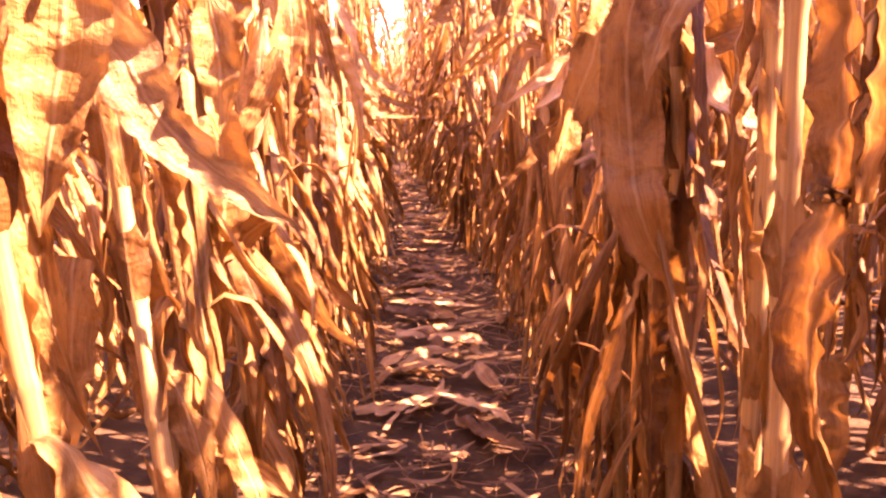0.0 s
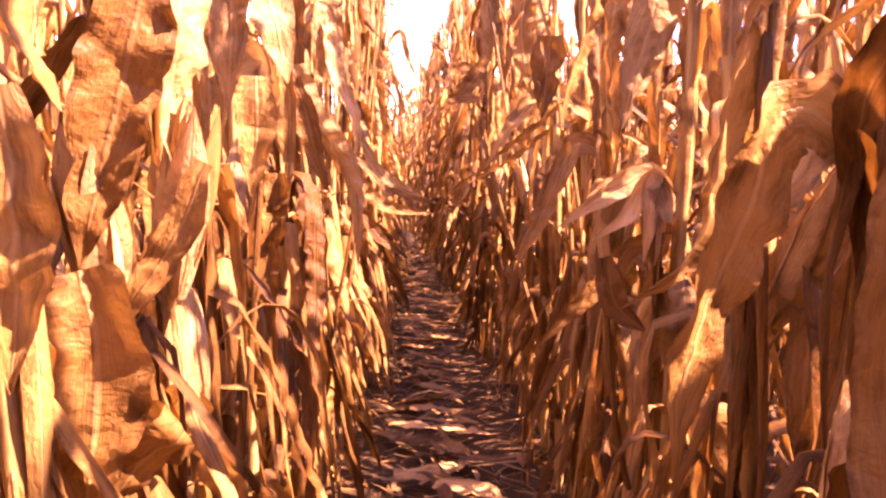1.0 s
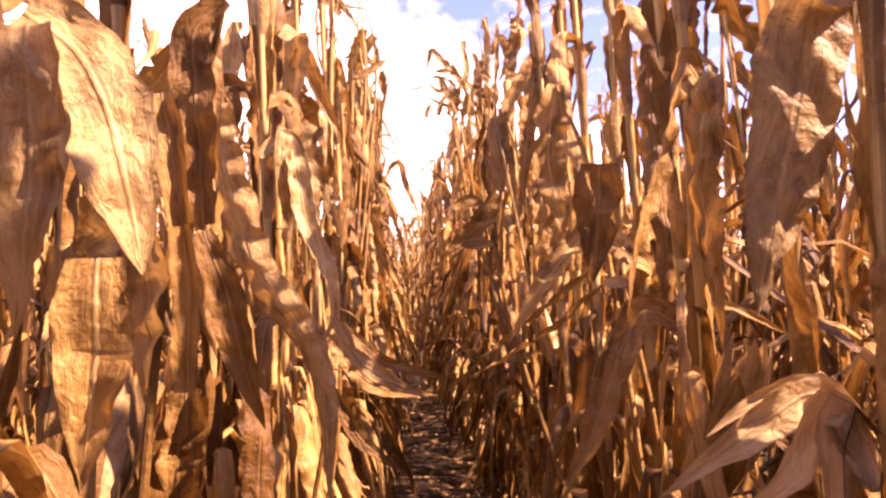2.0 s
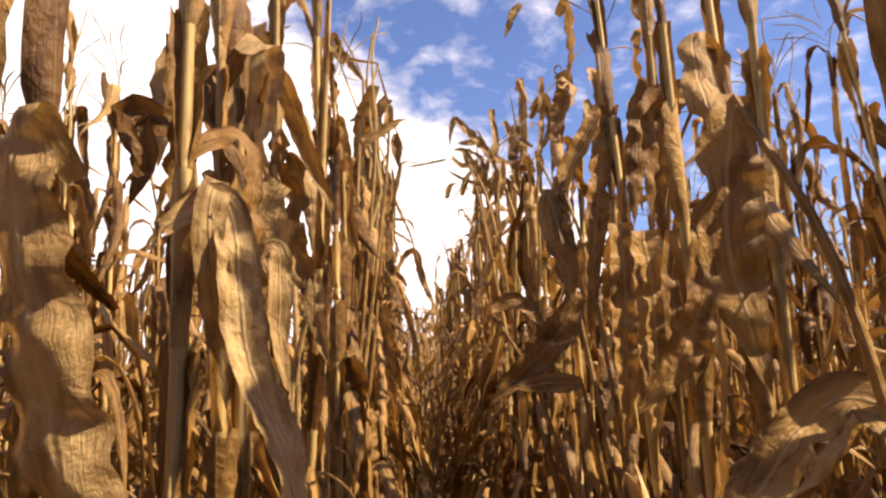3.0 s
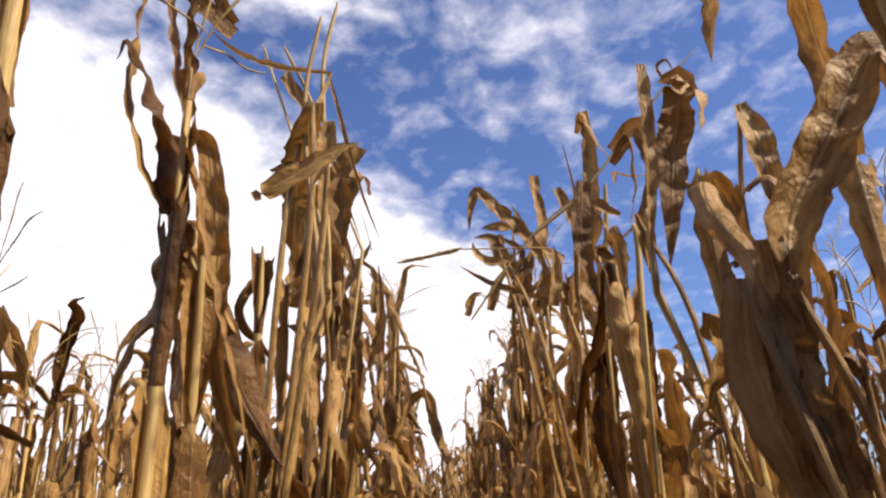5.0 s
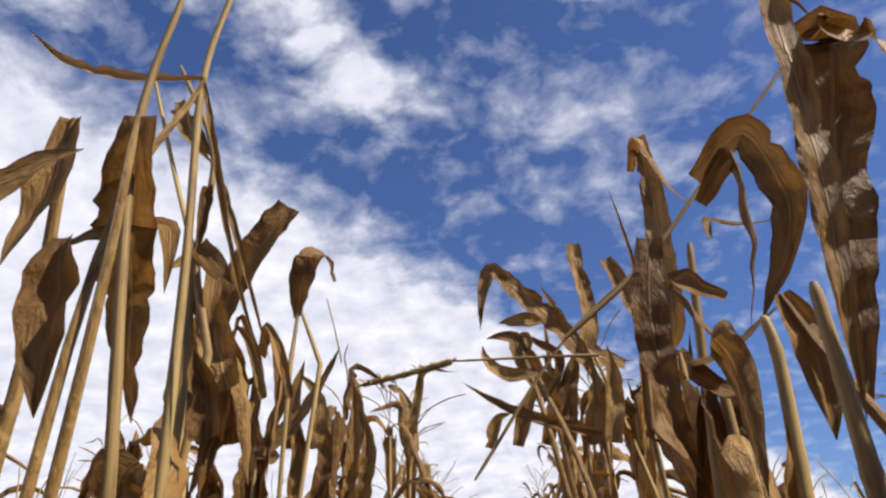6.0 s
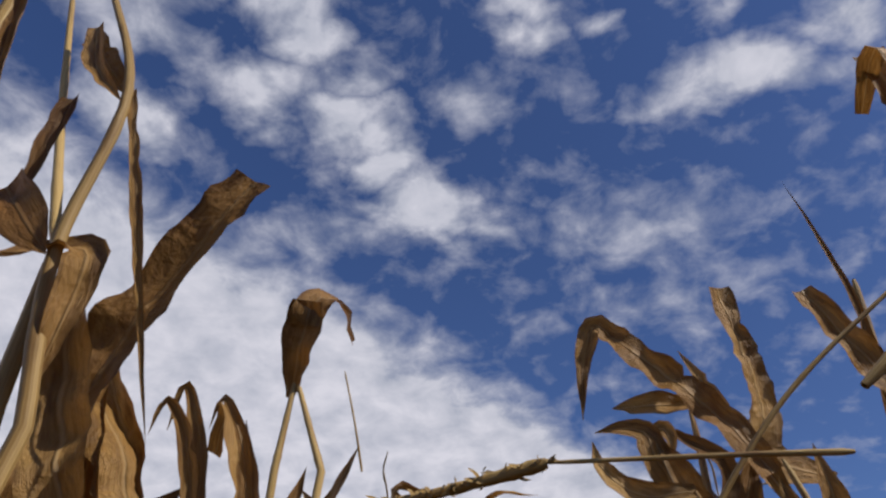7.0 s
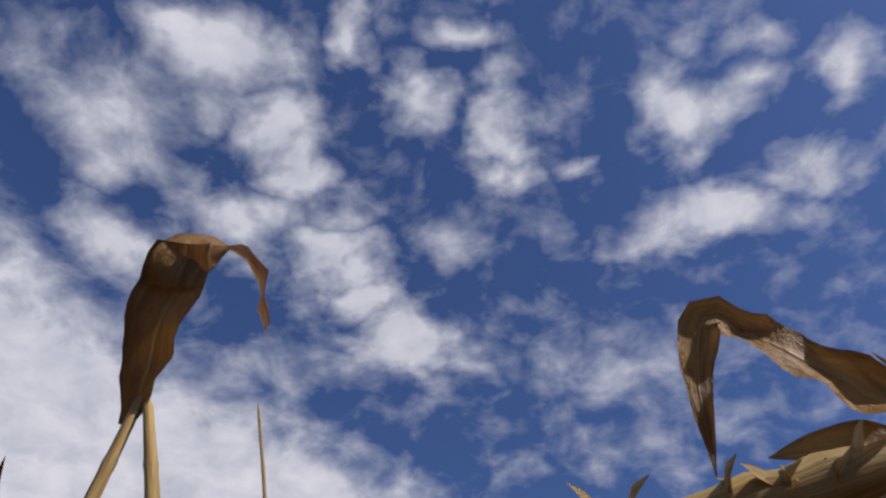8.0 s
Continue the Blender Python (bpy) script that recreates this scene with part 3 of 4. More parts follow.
own_leaf([(0.347, 1.150, 1.018), (0.370, 1.150, 0.953), (0.418, 1.150, 0.913), (0.475, 1.150, 0.872)], 0.052, arc=0.6, face=(0, -0.8, 0.6), pale=True)
own_leaf([(0.458, 1.200, 1.041), (0.479, 1.200, 1.025), (0.505, 1.200, 0.916), (0.524, 1.200, 0.736)], 0.070, arc=1.3)
own_leaf([(0.477, 1.250, 0.799), (0.472, 1.250, 0.729), (0.469, 1.250, 0.603)], 0.050, arc=1.5, join=False)
own_leaf([(0.474, 1.220, 0.566), (0.488, 1.220, 0.556), (0.520, 1.220, 0.460), (0.545, 1.220, 0.342)], 0.060, arc=1.0)
own_leaf([(0.523, 1.120, 0.574), (0.530, 1.120, 0.471), (0.530, 1.120, 0.345)], 0.075, arc=1.4, join=False)
own_leaf([(-0.421, 1.000, 0.799), (-0.441, 1.000, 0.688), (-0.469, 1.000, 0.529)], 0.075, arc=1.2, join=False)
own_leaf([(-0.318, 0.850, 1.089), (-0.323, 0.850, 1.025), (-0.341, 0.850, 0.959), (-0.371, 0.850, 0.848)], 0.085, arc=0.8)
own_leaf([(-0.389, 1.100, 0.648), (-0.359, 1.100, 0.582), (-0.341, 1.100, 0.481), (-0.336, 1.100, 0.385)], 0.055, arc=0.8)
own_leaf([(-0.372, 1.200, 0.475), (-0.325, 1.200, 0.434), (-0.277, 1.200, 0.393), (-0.238, 1.200, 0.342)], 0.040, arc=0.8, join=False)
own_leaf([(-0.294, 1.450, 0.771), (-0.361, 1.450, 0.712), (-0.380, 1.450, 0.628)], 0.070, arc=0.6)
own_leaf([(-0.340, 1.600, 0.749), (-0.294, 1.600, 0.630), (-0.234, 1.600, 0.518), (-0.168, 1.600, 0.453)], 0.070, arc=0.5, face=(-0.3, -0.9, 0.2))
own_leaf([(-0.262, 1.650, 0.616), (-0.201, 1.650, 0.551), (-0.162, 1.650, 0.511)], 0.035, arc=0.6, join=False)
own_leaf([(-0.154, 1.600, 0.514), (-0.152, 1.600, 0.427), (-0.149, 1.600, 0.322)], 0.014, arc=0.8, join=False)
# first pair of broad leaves by the aisle
own_leaf([(-0.294, 1.420, 1.237), (-0.311, 1.420, 1.175), (-0.338, 1.420, 1.085), (-0.377, 1.420, 0.950)], 0.082, arc=0.5, face=(0.2, -1, 0.1))
own_leaf([(-0.370, 1.400, 0.950), (-0.357, 1.400, 0.895), (-0.360, 1.400, 0.816), (-0.379, 1.400, 0.693)], 0.100, arc=0.6, join=False, face=(0.2, -1, 0.1))
own_leaf([(-0.247, 1.420, 1.052), (-0.281, 1.420, 0.980), (-0.354, 1.420, 0.876)], 0.042, arc=0.8)
own_leaf([(-0.336, 1.300, 1.187), (-0.334, 1.300, 1.144), (-0.320, 1.300, 1.092)], 0.090, arc=1.2)
own_leaf([(-0.280, 1.150, 1.096), (-0.275, 1.150, 1.013), (-0.285, 1.150, 0.910)], 0.060, arc=1.3)
own_leaf([(-0.310, 1.740, 1.351), (-0.307, 1.740, 1.287), (-0.309, 1.740, 1.214), (-0.319, 1.740, 1.126)], 0.055, arc=0.7, join=False, pale=True)
own_leaf([(-0.318, 1.750, 1.366), (-0.281, 1.750, 1.337), (-0.257, 1.750, 1.287), (-0.242, 1.750, 1.224), (-0.233, 1.750, 1.168)], 0.062, arc=0.5, join=False, pale=True, face=(0.2, -1, 0.2), full=0.45)
own_leaf([(-0.315, 1.550, 1.293), (-0.313, 1.550, 1.201), (-0.329, 1.550, 1.109), (-0.326, 1.550, 1.035)], 0.080, arc=0.9, pale=True)
own_leaf([(-0.291, 1.800, 1.185), (-0.292, 1.800, 1.112), (-0.304, 1.800, 1.005)], 0.060, arc=1.4, join=False)
own_leaf([(-0.332, 2.120, 1.033), (-0.352, 2.120, 0.931), (-0.375, 2.120, 0.651)], 0.062, arc=1.4, join=False)
own_leaf([(-0.372, 1.840, 1.009), (-0.352, 1.840, 1.001), (-0.322, 1.840, 0.944)], 0.040, arc=0.8)
own_leaf([(-0.390, 1.800, 1.007), (-0.395, 1.800, 0.913), (-0.388, 1.800, 0.792)], 0.060, arc=1.2, join=False)
own_leaf([(0.293, 1.360, 1.092), (0.251, 1.360, 0.991), (0.207, 1.360, 0.860), (0.197, 1.360, 0.739)], 0.085, arc=0.6, face=(-0.3, -1, 0.1))
own_leaf([(0.386, 1.400, 1.136), (0.316, 1.400, 1.031), (0.254, 1.400, 0.966), (0.218, 1.400, 0.967)], 0.045, arc=1.0)
own_leaf([(0.452, 1.500, 1.089), (0.421, 1.500, 0.965), (0.393, 1.500, 0.784), (0.419, 1.500, 0.648)], 0.070, arc=0.7)
own_leaf([(0.343, 1.550, 1.226), (0.313, 1.550, 1.092), (0.284, 1.550, 0.948), (0.196, 1.550, 0.877)], 0.075, arc=0.9)
own_leaf([(0.236, 1.800, 0.907), (0.256, 1.800, 0.831), (0.304, 1.800, 0.788)], 0.050, arc=0.9)
# husked ear that hangs open
own_leaf([(0.367, 1.930, 0.979), (0.344, 1.930, 1.033), (0.271, 1.930, 0.997), (0.185, 1.930, 0.941)], 0.045, arc=1.2, husk=True)
own_leaf([(0.372, 1.950, 0.985), (0.347, 1.950, 1.036), (0.286, 1.950, 1.023), (0.239, 1.950, 0.991)], 0.030, arc=1.0, husk=True)
own_leaf([(0.359, 1.910, 0.982), (0.339, 1.910, 1.029), (0.304, 1.910, 0.967), (0.241, 1.910, 0.921)], 0.040, arc=1.4, husk=True)
own_leaf([(0.359, 1.900, 0.983), (0.339, 1.900, 1.025), (0.335, 1.900, 0.952), (0.327, 1.900, 0.883)], 0.035, arc=1.2, husk=True)
own_leaf([(0.362, 1.900, 0.983), (0.345, 1.900, 1.021), (0.361, 1.900, 0.960), (0.346, 1.900, 0.875)], 0.030, arc=1.2, husk=True)
own_leaf([(0.345, 2.000, 0.903), (0.302, 2.000, 0.861), (0.241, 2.000, 0.794), (0.151, 2.000, 0.704)], 0.042, arc=0.9)
own_leaf([(0.370, 2.200, 1.114), (0.411, 2.200, 1.094), (0.454, 2.200, 1.068)], 0.012, arc=1.5, join=False)
own_leaf([(0.300, 2.450, 1.140), (0.274, 2.500, 1.142), (0.178, 2.500, 1.067), (0.026, 2.500, 0.989)], 0.055, arc=0.7, face=(0, -0.8, 0.5))
own_leaf([(0.330, 2.500, 1.200), (0.265, 2.550, 1.240), (0.184, 2.550, 1.164), (0.100, 2.550, 1.038)], 0.050, arc=0.7)
own_leaf([(0.352, 2.600, 1.260), (0.269, 2.600, 1.164), (0.110, 2.600, 1.050), (-0.026, 2.600, 0.943)], 0.060, arc=0.7, face=(0, -0.8, 0.5))
own_leaf([(0.307, 2.400, 1.093), (0.232, 2.400, 0.930), (0.160, 2.400, 0.788)], 0.060, arc=0.7)
# leaves along the second stretch, other row
own_leaf([(-0.348, 2.850, 1.605), (-0.335, 2.850, 1.391), (-0.264, 2.850, 1.140), (-0.300, 2.850, 1.019)], 0.050, arc=0.9, twist=1.2)
own_leaf([(-0.384, 2.400, 1.462), (-0.333, 2.400, 1.222), (-0.227, 2.400, 1.041), (-0.211, 2.400, 0.804)], 0.070, arc=0.6, face=(0.2, -1, 0.2), pale=True)
own_leaf([(-0.275, 3.000, 1.082), (-0.165, 3.000, 0.979), (0.002, 3.000, 0.927)], 0.035, arc=0.8)
own_leaf([(-0.288, 2.900, 1.047), (-0.185, 2.900, 0.937), (-0.034, 2.900, 0.904)], 0.040, arc=0.8)
own_leaf([(-0.232, 2.600, 0.968), (-0.181, 2.600, 0.869), (-0.097, 2.600, 0.802)], 0.030, arc=0.8)
own_leaf([(-0.338, 2.120, 1.039), (-0.339, 2.120, 0.977), (-0.362, 2.120, 0.896)], 0.060, arc=1.2, join=False)
own_leaf([(-0.369, 2.300, 1.253), (-0.384, 2.300, 1.159), (-0.357, 2.300, 1.057)], 0.050, arc=1.3)
own_leaf([(-0.319, 1.950, 1.226), (-0.314, 1.950, 1.135), (-0.319, 1.950, 1.051)], 0.065, arc=1.3, pale=True)
own_leaf([(0.380, 1.950, 1.433), (0.362, 1.950, 1.350), (0.331, 1.950, 1.240), (0.299, 1.950, 1.109)], 0.090, arc=0.6, face=(0, -1, 0.1), pale=True)
own_leaf([(0.378, 2.250, 1.217), (0.356, 2.250, 1.128), (0.351, 2.250, 0.936)], 0.045, arc=1.2)
own_leaf([(0.343, 2.150, 1.405), (0.327, 2.150, 1.270), (0.343, 2.150, 1.056)], 0.060, arc=0.9)
# broad pale leaves and sheaths half way
own_leaf([(-0.330, 2.688, 1.502), (-0.330, 2.665, 1.471), (-0.330, 2.669, 1.416), (-0.330, 2.704, 1.336), (-0.330, 2.739, 1.245)], 0.040, arc=0.5, face=(0.5, -1, 0.1), pale=True, join=False)
own_leaf([(-0.319, 2.940, 1.573), (-0.345, 2.940, 1.534), (-0.395, 2.940, 1.423), (-0.426, 2.940, 1.334)], 0.060, arc=0.7, face=(0.3, -1, 0.2), pale=True, join=False)
own_leaf([(-0.423, 2.940, 1.334), (-0.380, 2.940, 1.332), (-0.336, 2.940, 1.309)], 0.040, arc=0.8, join=False, pale=True)
own_leaf([(-0.528, 3.050, 1.883), (-0.541, 3.050, 1.787), (-0.554, 3.050, 1.642)], 0.062, arc=0.7, pale=True)
own_leaf([(-0.356, 3.000, 1.821), (-0.360, 3.000, 1.711), (-0.372, 3.000, 1.655), (-0.357, 3.000, 1.592)], 0.060, arc=0.9, pale=True)
own_leaf([(-0.446, 3.200, 1.546), (-0.427, 3.200, 1.432), (-0.400, 3.200, 1.309)], 0.050, arc=0.9)
own_leaf([(-0.419, 3.300, 1.933), (-0.370, 3.300, 1.809), (-0.305, 3.300, 1.620)], 0.045, arc=0.9, pale=True)
own_leaf([(-0.437, 3.900, 2.301), (-0.379, 3.900, 1.984), (-0.272, 3.900, 1.611)], 0.045, arc=0.9)
own_leaf([(-0.485, 2.800, 1.637), (-0.464, 2.800, 1.572), (-0.483, 2.800, 1.507)], 0.050, arc=1.0)
own_leaf([(0.316, 3.280, 1.549), (0.328, 3.280, 1.411), (0.312, 3.280, 1.151)], 0.085, arc=1.2, join=False)
own_leaf([(0.375, 3.260, 1.541), (0.358, 3.260, 1.408), (0.350, 3.260, 1.285)], 0.050, arc=1.3, join=False)
own_leaf([(0.330, 3.500, 1.615), (0.329, 3.500, 1.433), (0.304, 3.500, 1.115)], 0.070, arc=1.3, join=False)
own_leaf([(0.380, 3.100, 1.535), (0.359, 3.100, 1.393), (0.331, 3.100, 1.241)], 0.070, arc=1.3, join=False)
own_leaf([(0.477, 3.300, 1.869), (0.403, 3.300, 1.826), (0.376, 3.300, 1.743), (0.357, 3.300, 1.556)], 0.065, arc=1.1)
own_leaf([(0.326, 3.000, 1.396), (0.278, 3.000, 1.295), (0.207, 3.000, 1.210)], 0.060, arc=0.8)
own_leaf([(0.147, 3.100, 1.401), (0.094, 3.100, 1.323), (-0.010, 3.100, 1.230)], 0.060, arc=0.9)
own_leaf([(0.116, 2.950, 1.260), (0.069, 2.950, 1.261), (0.013, 2.950, 1.256)], 0.030, arc=1.2)
own_leaf([(0.230, 3.700, 1.794), (0.237, 3.700, 1.597), (0.282, 3.700, 1.454)], 0.050, arc=0.9)
own_leaf([(0.437, 3.600, 1.940), (0.411, 3.600, 1.809), (0.416, 3.600, 1.659)], 0.050, arc=0.9)
own_leaf([(-0.435, 3.360, 2.047), (-0.440, 3.360, 2.000), (-0.380, 3.380, 1.830), (-0.316, 3.418, 1.651)], 0.062, arc=0.7, face=(0.3, -1, 0.1))
own_leaf([(-0.424, 3.280, 1.778), (-0.409, 3.280, 1.687), (-0.378, 3.280, 1.645), (-0.418, 3.280, 1.505)], 0.075, arc=1.0, twist=0.8)
own_leaf([(-0.351, 3.200, 1.575), (-0.358, 3.200, 1.529), (-0.328, 3.200, 1.431)], 0.070, arc=0.8)
own_leaf([(-0.426, 3.100, 1.924), (-0.424, 3.100, 1.811), (-0.423, 3.100, 1.720), (-0.420, 3.100, 1.614)], 0.099, arc=0.5, pale=True, join=False)
own_leaf([(-0.388, 3.120, 1.630), (-0.375, 3.120, 1.539), (-0.364, 3.120, 1.406)], 0.058, arc=0.6, pale=True, join=False)
own_leaf([(-0.437, 3.850, 2.263), (-0.430, 3.850, 2.030), (-0.360, 4.000, 1.850), (-0.305, 4.120, 1.655)], 0.050, arc=0.9)
own_leaf([(-0.406, 3.900, 2.321), (-0.390, 3.900, 1.935), (-0.379, 3.900, 1.738)], 0.035, arc=1.2)
own_leaf([(0.347, 3.580, 1.936), (0.312, 3.580, 1.749), (0.257, 3.580, 1.368)], 0.062, arc=1.3, join=False)
own_leaf([(0.364, 3.700, 1.979), (0.301, 3.700, 1.883), (0.247, 3.700, 1.790), (0.247, 3.700, 1.665)], 0.055, arc=1.2)
own_leaf([(0.217, 3.700, 1.740), (0.236, 3.700, 1.651), (0.262, 3.700, 1.518)], 0.050, arc=0.8)
own_leaf([(0.391, 3.400, 1.907), (0.359, 3.400, 1.759), (0.337, 3.400, 1.587)], 0.060, arc=1.0)
own_leaf([(0.404, 3.250, 1.813), (0.360, 3.250, 1.794), (0.349, 3.250, 1.700), (0.330, 3.250, 1.569)], 0.070, arc=1.1)
own_leaf([(0.265, 4.100, 2.257), (0.257, 4.100, 2.090), (0.235, 4.100, 1.919)], 0.022, arc=0.9, join=False)
own_leaf([(0.047, 3.900, 1.469), (0.123, 3.900, 1.487), (0.210, 3.900, 1.403)], 0.050, arc=0.8)
own_leaf([(0.201, 4.000, 2.469), (0.170, 4.000, 2.423), (0.141, 4.000, 2.350)], 0.030, arc=0.9)
own_leaf([(0.349, 4.000, 2.460), (0.361, 4.000, 2.329), (0.338, 4.000, 2.182)], 0.050, arc=0.9)
own_leaf([(0.407, 4.100, 2.171), (0.425, 4.100, 2.096), (0.429, 4.100, 1.967)], 0.045, arc=1.0)
# further single leaves and sheaths by the aisle
own_leaf([(-0.289, 1.930, 1.356), (-0.281, 1.930, 1.307), (-0.269, 1.930, 1.222)], 0.035, arc=1.6, join=False, blunt=True)
own_leaf([(-0.278, 1.950, 1.224), (-0.272, 1.950, 1.156), (-0.276, 1.950, 1.057)], 0.030, arc=2.0, join=False, blunt=True)
own_leaf([(-0.231, 1.960, 1.461), (-0.264, 1.960, 1.426), (-0.263, 1.960, 1.342), (-0.259, 1.960, 1.225)], 0.047, arc=0.8, blunt=True)
own_leaf([(-0.290, 2.050, 1.228), (-0.265, 2.050, 1.155), (-0.248, 2.050, 1.077), (-0.224, 2.050, 0.999)], 0.046, arc=0.7)
own_leaf([(-0.316, 2.680, 1.472), (-0.291, 2.680, 1.306), (-0.248, 2.680, 1.199), (-0.239, 2.680, 1.106), (-0.274, 2.680, 1.044)], 0.047, arc=0.6, pale=True)
own_leaf([(-0.197, 2.400, 1.114), (-0.153, 2.400, 1.038), (-0.098, 2.400, 0.999), (-0.044, 2.400, 0.974)], 0.028, arc=0.7, pale=True)
own_leaf([(0.330, 2.200, 1.453), (0.294, 2.200, 1.319), (0.253, 2.200, 1.211), (0.235, 2.200, 1.103)], 0.052, arc=0.7)
own_leaf([(0.232, 2.300, 1.332), (0.228, 2.300, 1.271), (0.213, 2.300, 1.151)], 0.069, arc=1.2, join=False)
own_leaf([(0.228, 2.600, 1.546), (0.204, 2.600, 1.400), (0.229, 2.600, 1.243)], 0.067, arc=0.9)
own_leaf([(0.329, 2.150, 1.406), (0.332, 2.150, 1.338), (0.309, 2.150, 1.271)], 0.045, arc=0.9)
own_leaf([(-0.344, 3.050, 1.788), (-0.307, 3.050, 1.694), (-0.278, 3.050, 1.619), (-0.250, 3.050, 1.553)], 0.047, arc=0.8)
own_leaf([(-0.329, 2.950, 1.475), (-0.322, 2.950, 1.404), (-0.320, 2.950, 1.325), (-0.301, 2.950, 1.238)], 0.035, arc=0.8, pale=True)
own_leaf([(-0.315, 3.200, 1.475), (-0.315, 3.200, 1.397), (-0.291, 3.200, 1.306)], 0.039, arc=0.8, pale=True)
own_leaf([(0.135, 3.300, 1.540), (0.164, 3.300, 1.487), (0.175, 3.300, 1.419)], 0.051, arc=0.8)
own_leaf([(-0.499, 3.450, 1.820), (-0.489, 3.450, 1.761), (-0.468, 3.450, 1.709), (-0.437, 3.450, 1.660)], 0.048, arc=0.6, pale=True)
own_leaf([(-0.412, 3.500, 1.782), (-0.388, 3.500, 1.720), (-0.381, 3.500, 1.651), (-0.378, 3.500, 1.565)], 0.047, arc=0.7, pale=True)
own_leaf([(-0.418, 3.900, 1.879), (-0.396, 3.900, 1.821), (-0.408, 3.900, 1.712)], 0.056, arc=1.0)
own_leaf([(-0.383, 4.000, 1.846), (-0.329, 4.000, 1.726), (-0.273, 4.000, 1.640)], 0.060, arc=0.8)
own_leaf([(0.200, 3.700, 1.759), (0.198, 3.700, 1.686), (0.215, 3.700, 1.603), (0.233, 3.700, 1.537)], 0.058, arc=0.9, pale=True)
# tops of the plants where the way ends, left row
own_leaf([(-0.305, 4.210, 2.300), (-0.312, 4.226, 2.279), (-0.364, 4.334, 2.179), (-0.385, 4.413, 2.043)], 0.066, arc=1.0, face=(0.1, -1, -0.3))
own_stem([(-0.289, 4.250, 1.927), (-0.332, 4.250, 2.301), (-0.306, 4.250, 2.527)], 0.0055)
own_stem([(-0.298, 4.343, 1.939), (-0.308, 4.343, 2.209), (-0.321, 4.343, 2.468), (-0.293, 4.343, 2.640)], 0.0055)
own_stem([(-0.375, 4.503, 1.965), (-0.389, 4.503, 2.297)], 0.0080)
own_leaf([(-0.293, 4.300, 2.424), (-0.386, 4.300, 2.442), (-0.487, 4.300, 2.489), (-0.562, 4.300, 2.563)], 0.018, arc=3.0)
own_leaf([(-0.305, 4.320, 2.440), (-0.274, 4.320, 2.319), (-0.238, 4.320, 2.176), (-0.196, 4.320, 2.054)], 0.010, arc=1.5)
own_leaf([(-0.443, 4.490, 2.573), (-0.419, 4.490, 2.503), (-0.375, 4.490, 2.444)], 0.024, arc=2.0, join=False)
own_stem([(-0.347, 4.495, 2.148), (-0.381, 4.495, 2.289), (-0.378, 4.495, 2.465), (-0.457, 4.495, 2.655)], 0.0055)
own_stem([(-0.385, 4.495, 2.295), (-0.440, 4.495, 2.452), (-0.509, 4.495, 2.664)], 0.0040)
own_leaf([(-0.379, 4.500, 2.471), (-0.322, 4.500, 2.303), (-0.265, 4.500, 2.132)], 0.010, arc=1.5, join=False)
own_leaf([(-0.455, 4.500, 2.571), (-0.423, 4.500, 2.525), (-0.382, 4.500, 2.464)], 0.030, arc=1.4, join=False)
own_leaf([(-0.328, 4.520, 2.109), (-0.353, 4.520, 2.182), (-0.368, 4.520, 2.245), (-0.371, 4.520, 2.290)], 0.050, arc=1.4, join=False)
own_leaf([(-0.327, 4.400, 2.252), (-0.297, 4.400, 2.217), (-0.277, 4.400, 2.194)], 0.030, arc=1.2, join=False)
own_leaf([(-0.395, 5.100, 2.042), (-0.382, 5.100, 2.151), (-0.405, 5.100, 2.271)], 0.035, arc=1.2, join=False)
own_leaf([(-0.405, 5.000, 2.030), (-0.401, 5.000, 2.153), (-0.454, 5.000, 2.258)], 0.035, arc=1.2, join=False)
own_leaf([(-0.425, 4.800, 2.006), (-0.405, 4.800, 2.092), (-0.435, 4.800, 2.198)], 0.040, arc=1.2, join=False)
own_leaf([(-0.356, 5.300, 2.065), (-0.338, 5.300, 2.188), (-0.360, 5.300, 2.296)], 0.040, arc=1.2, join=False)
own_leaf([(-0.336, 4.420, 2.354), (-0.335, 4.420, 2.302), (-0.338, 4.420, 2.253)], 0.020, arc=1.5, join=False)
own_leaf([(-0.430, 4.585, 2.020), (-0.400, 4.580, 2.180), (-0.361, 4.579, 2.286), (-0.320, 4.575, 2.350), (-0.282, 4.572, 2.405)], 0.060, arc=1.2, blunt=True, join=False)
own_leaf([(-0.386, 4.500, 2.291), (-0.356, 4.500, 2.279), (-0.359, 4.500, 2.172)], 0.030, arc=1.6)
own_leaf([(-0.237, 4.050, 2.158), (-0.241, 4.050, 2.102), (-0.262, 4.050, 2.045)], 0.032, arc=1.2)
own_leaf([(-0.219, 4.050, 2.060), (-0.217, 4.050, 2.006), (-0.213, 4.050, 1.944)], 0.038, arc=1.2)
own_leaf([(-0.229, 4.000, 2.066), (-0.208, 4.000, 2.081), (-0.181, 4.000, 2.087)], 0.040, arc=1.4)
own_leaf([(-0.320, 4.300, 2.223), (-0.304, 4.300, 2.200), (-0.301, 4.300, 2.141)], 0.025, arc=1.2)
own_leaf([(-0.395, 4.600, 2.221), (-0.344, 4.600, 2.140), (-0.323, 4.600, 2.002)], 0.040, arc=1.0)
own_leaf([(-0.371, 4.750, 2.276), (-0.345, 4.750, 2.185), (-0.361, 4.750, 2.028)], 0.035, arc=1.2)
own_leaf([(-0.364, 4.600, 2.094), (-0.383, 4.600, 2.050), (-0.391, 4.600, 1.992)], 0.040, arc=1.2)
own_leaf([(-0.296, 4.300, 1.972), (-0.309, 4.300, 1.954), (-0.308, 4.300, 1.921)], 0.070, arc=1.0)
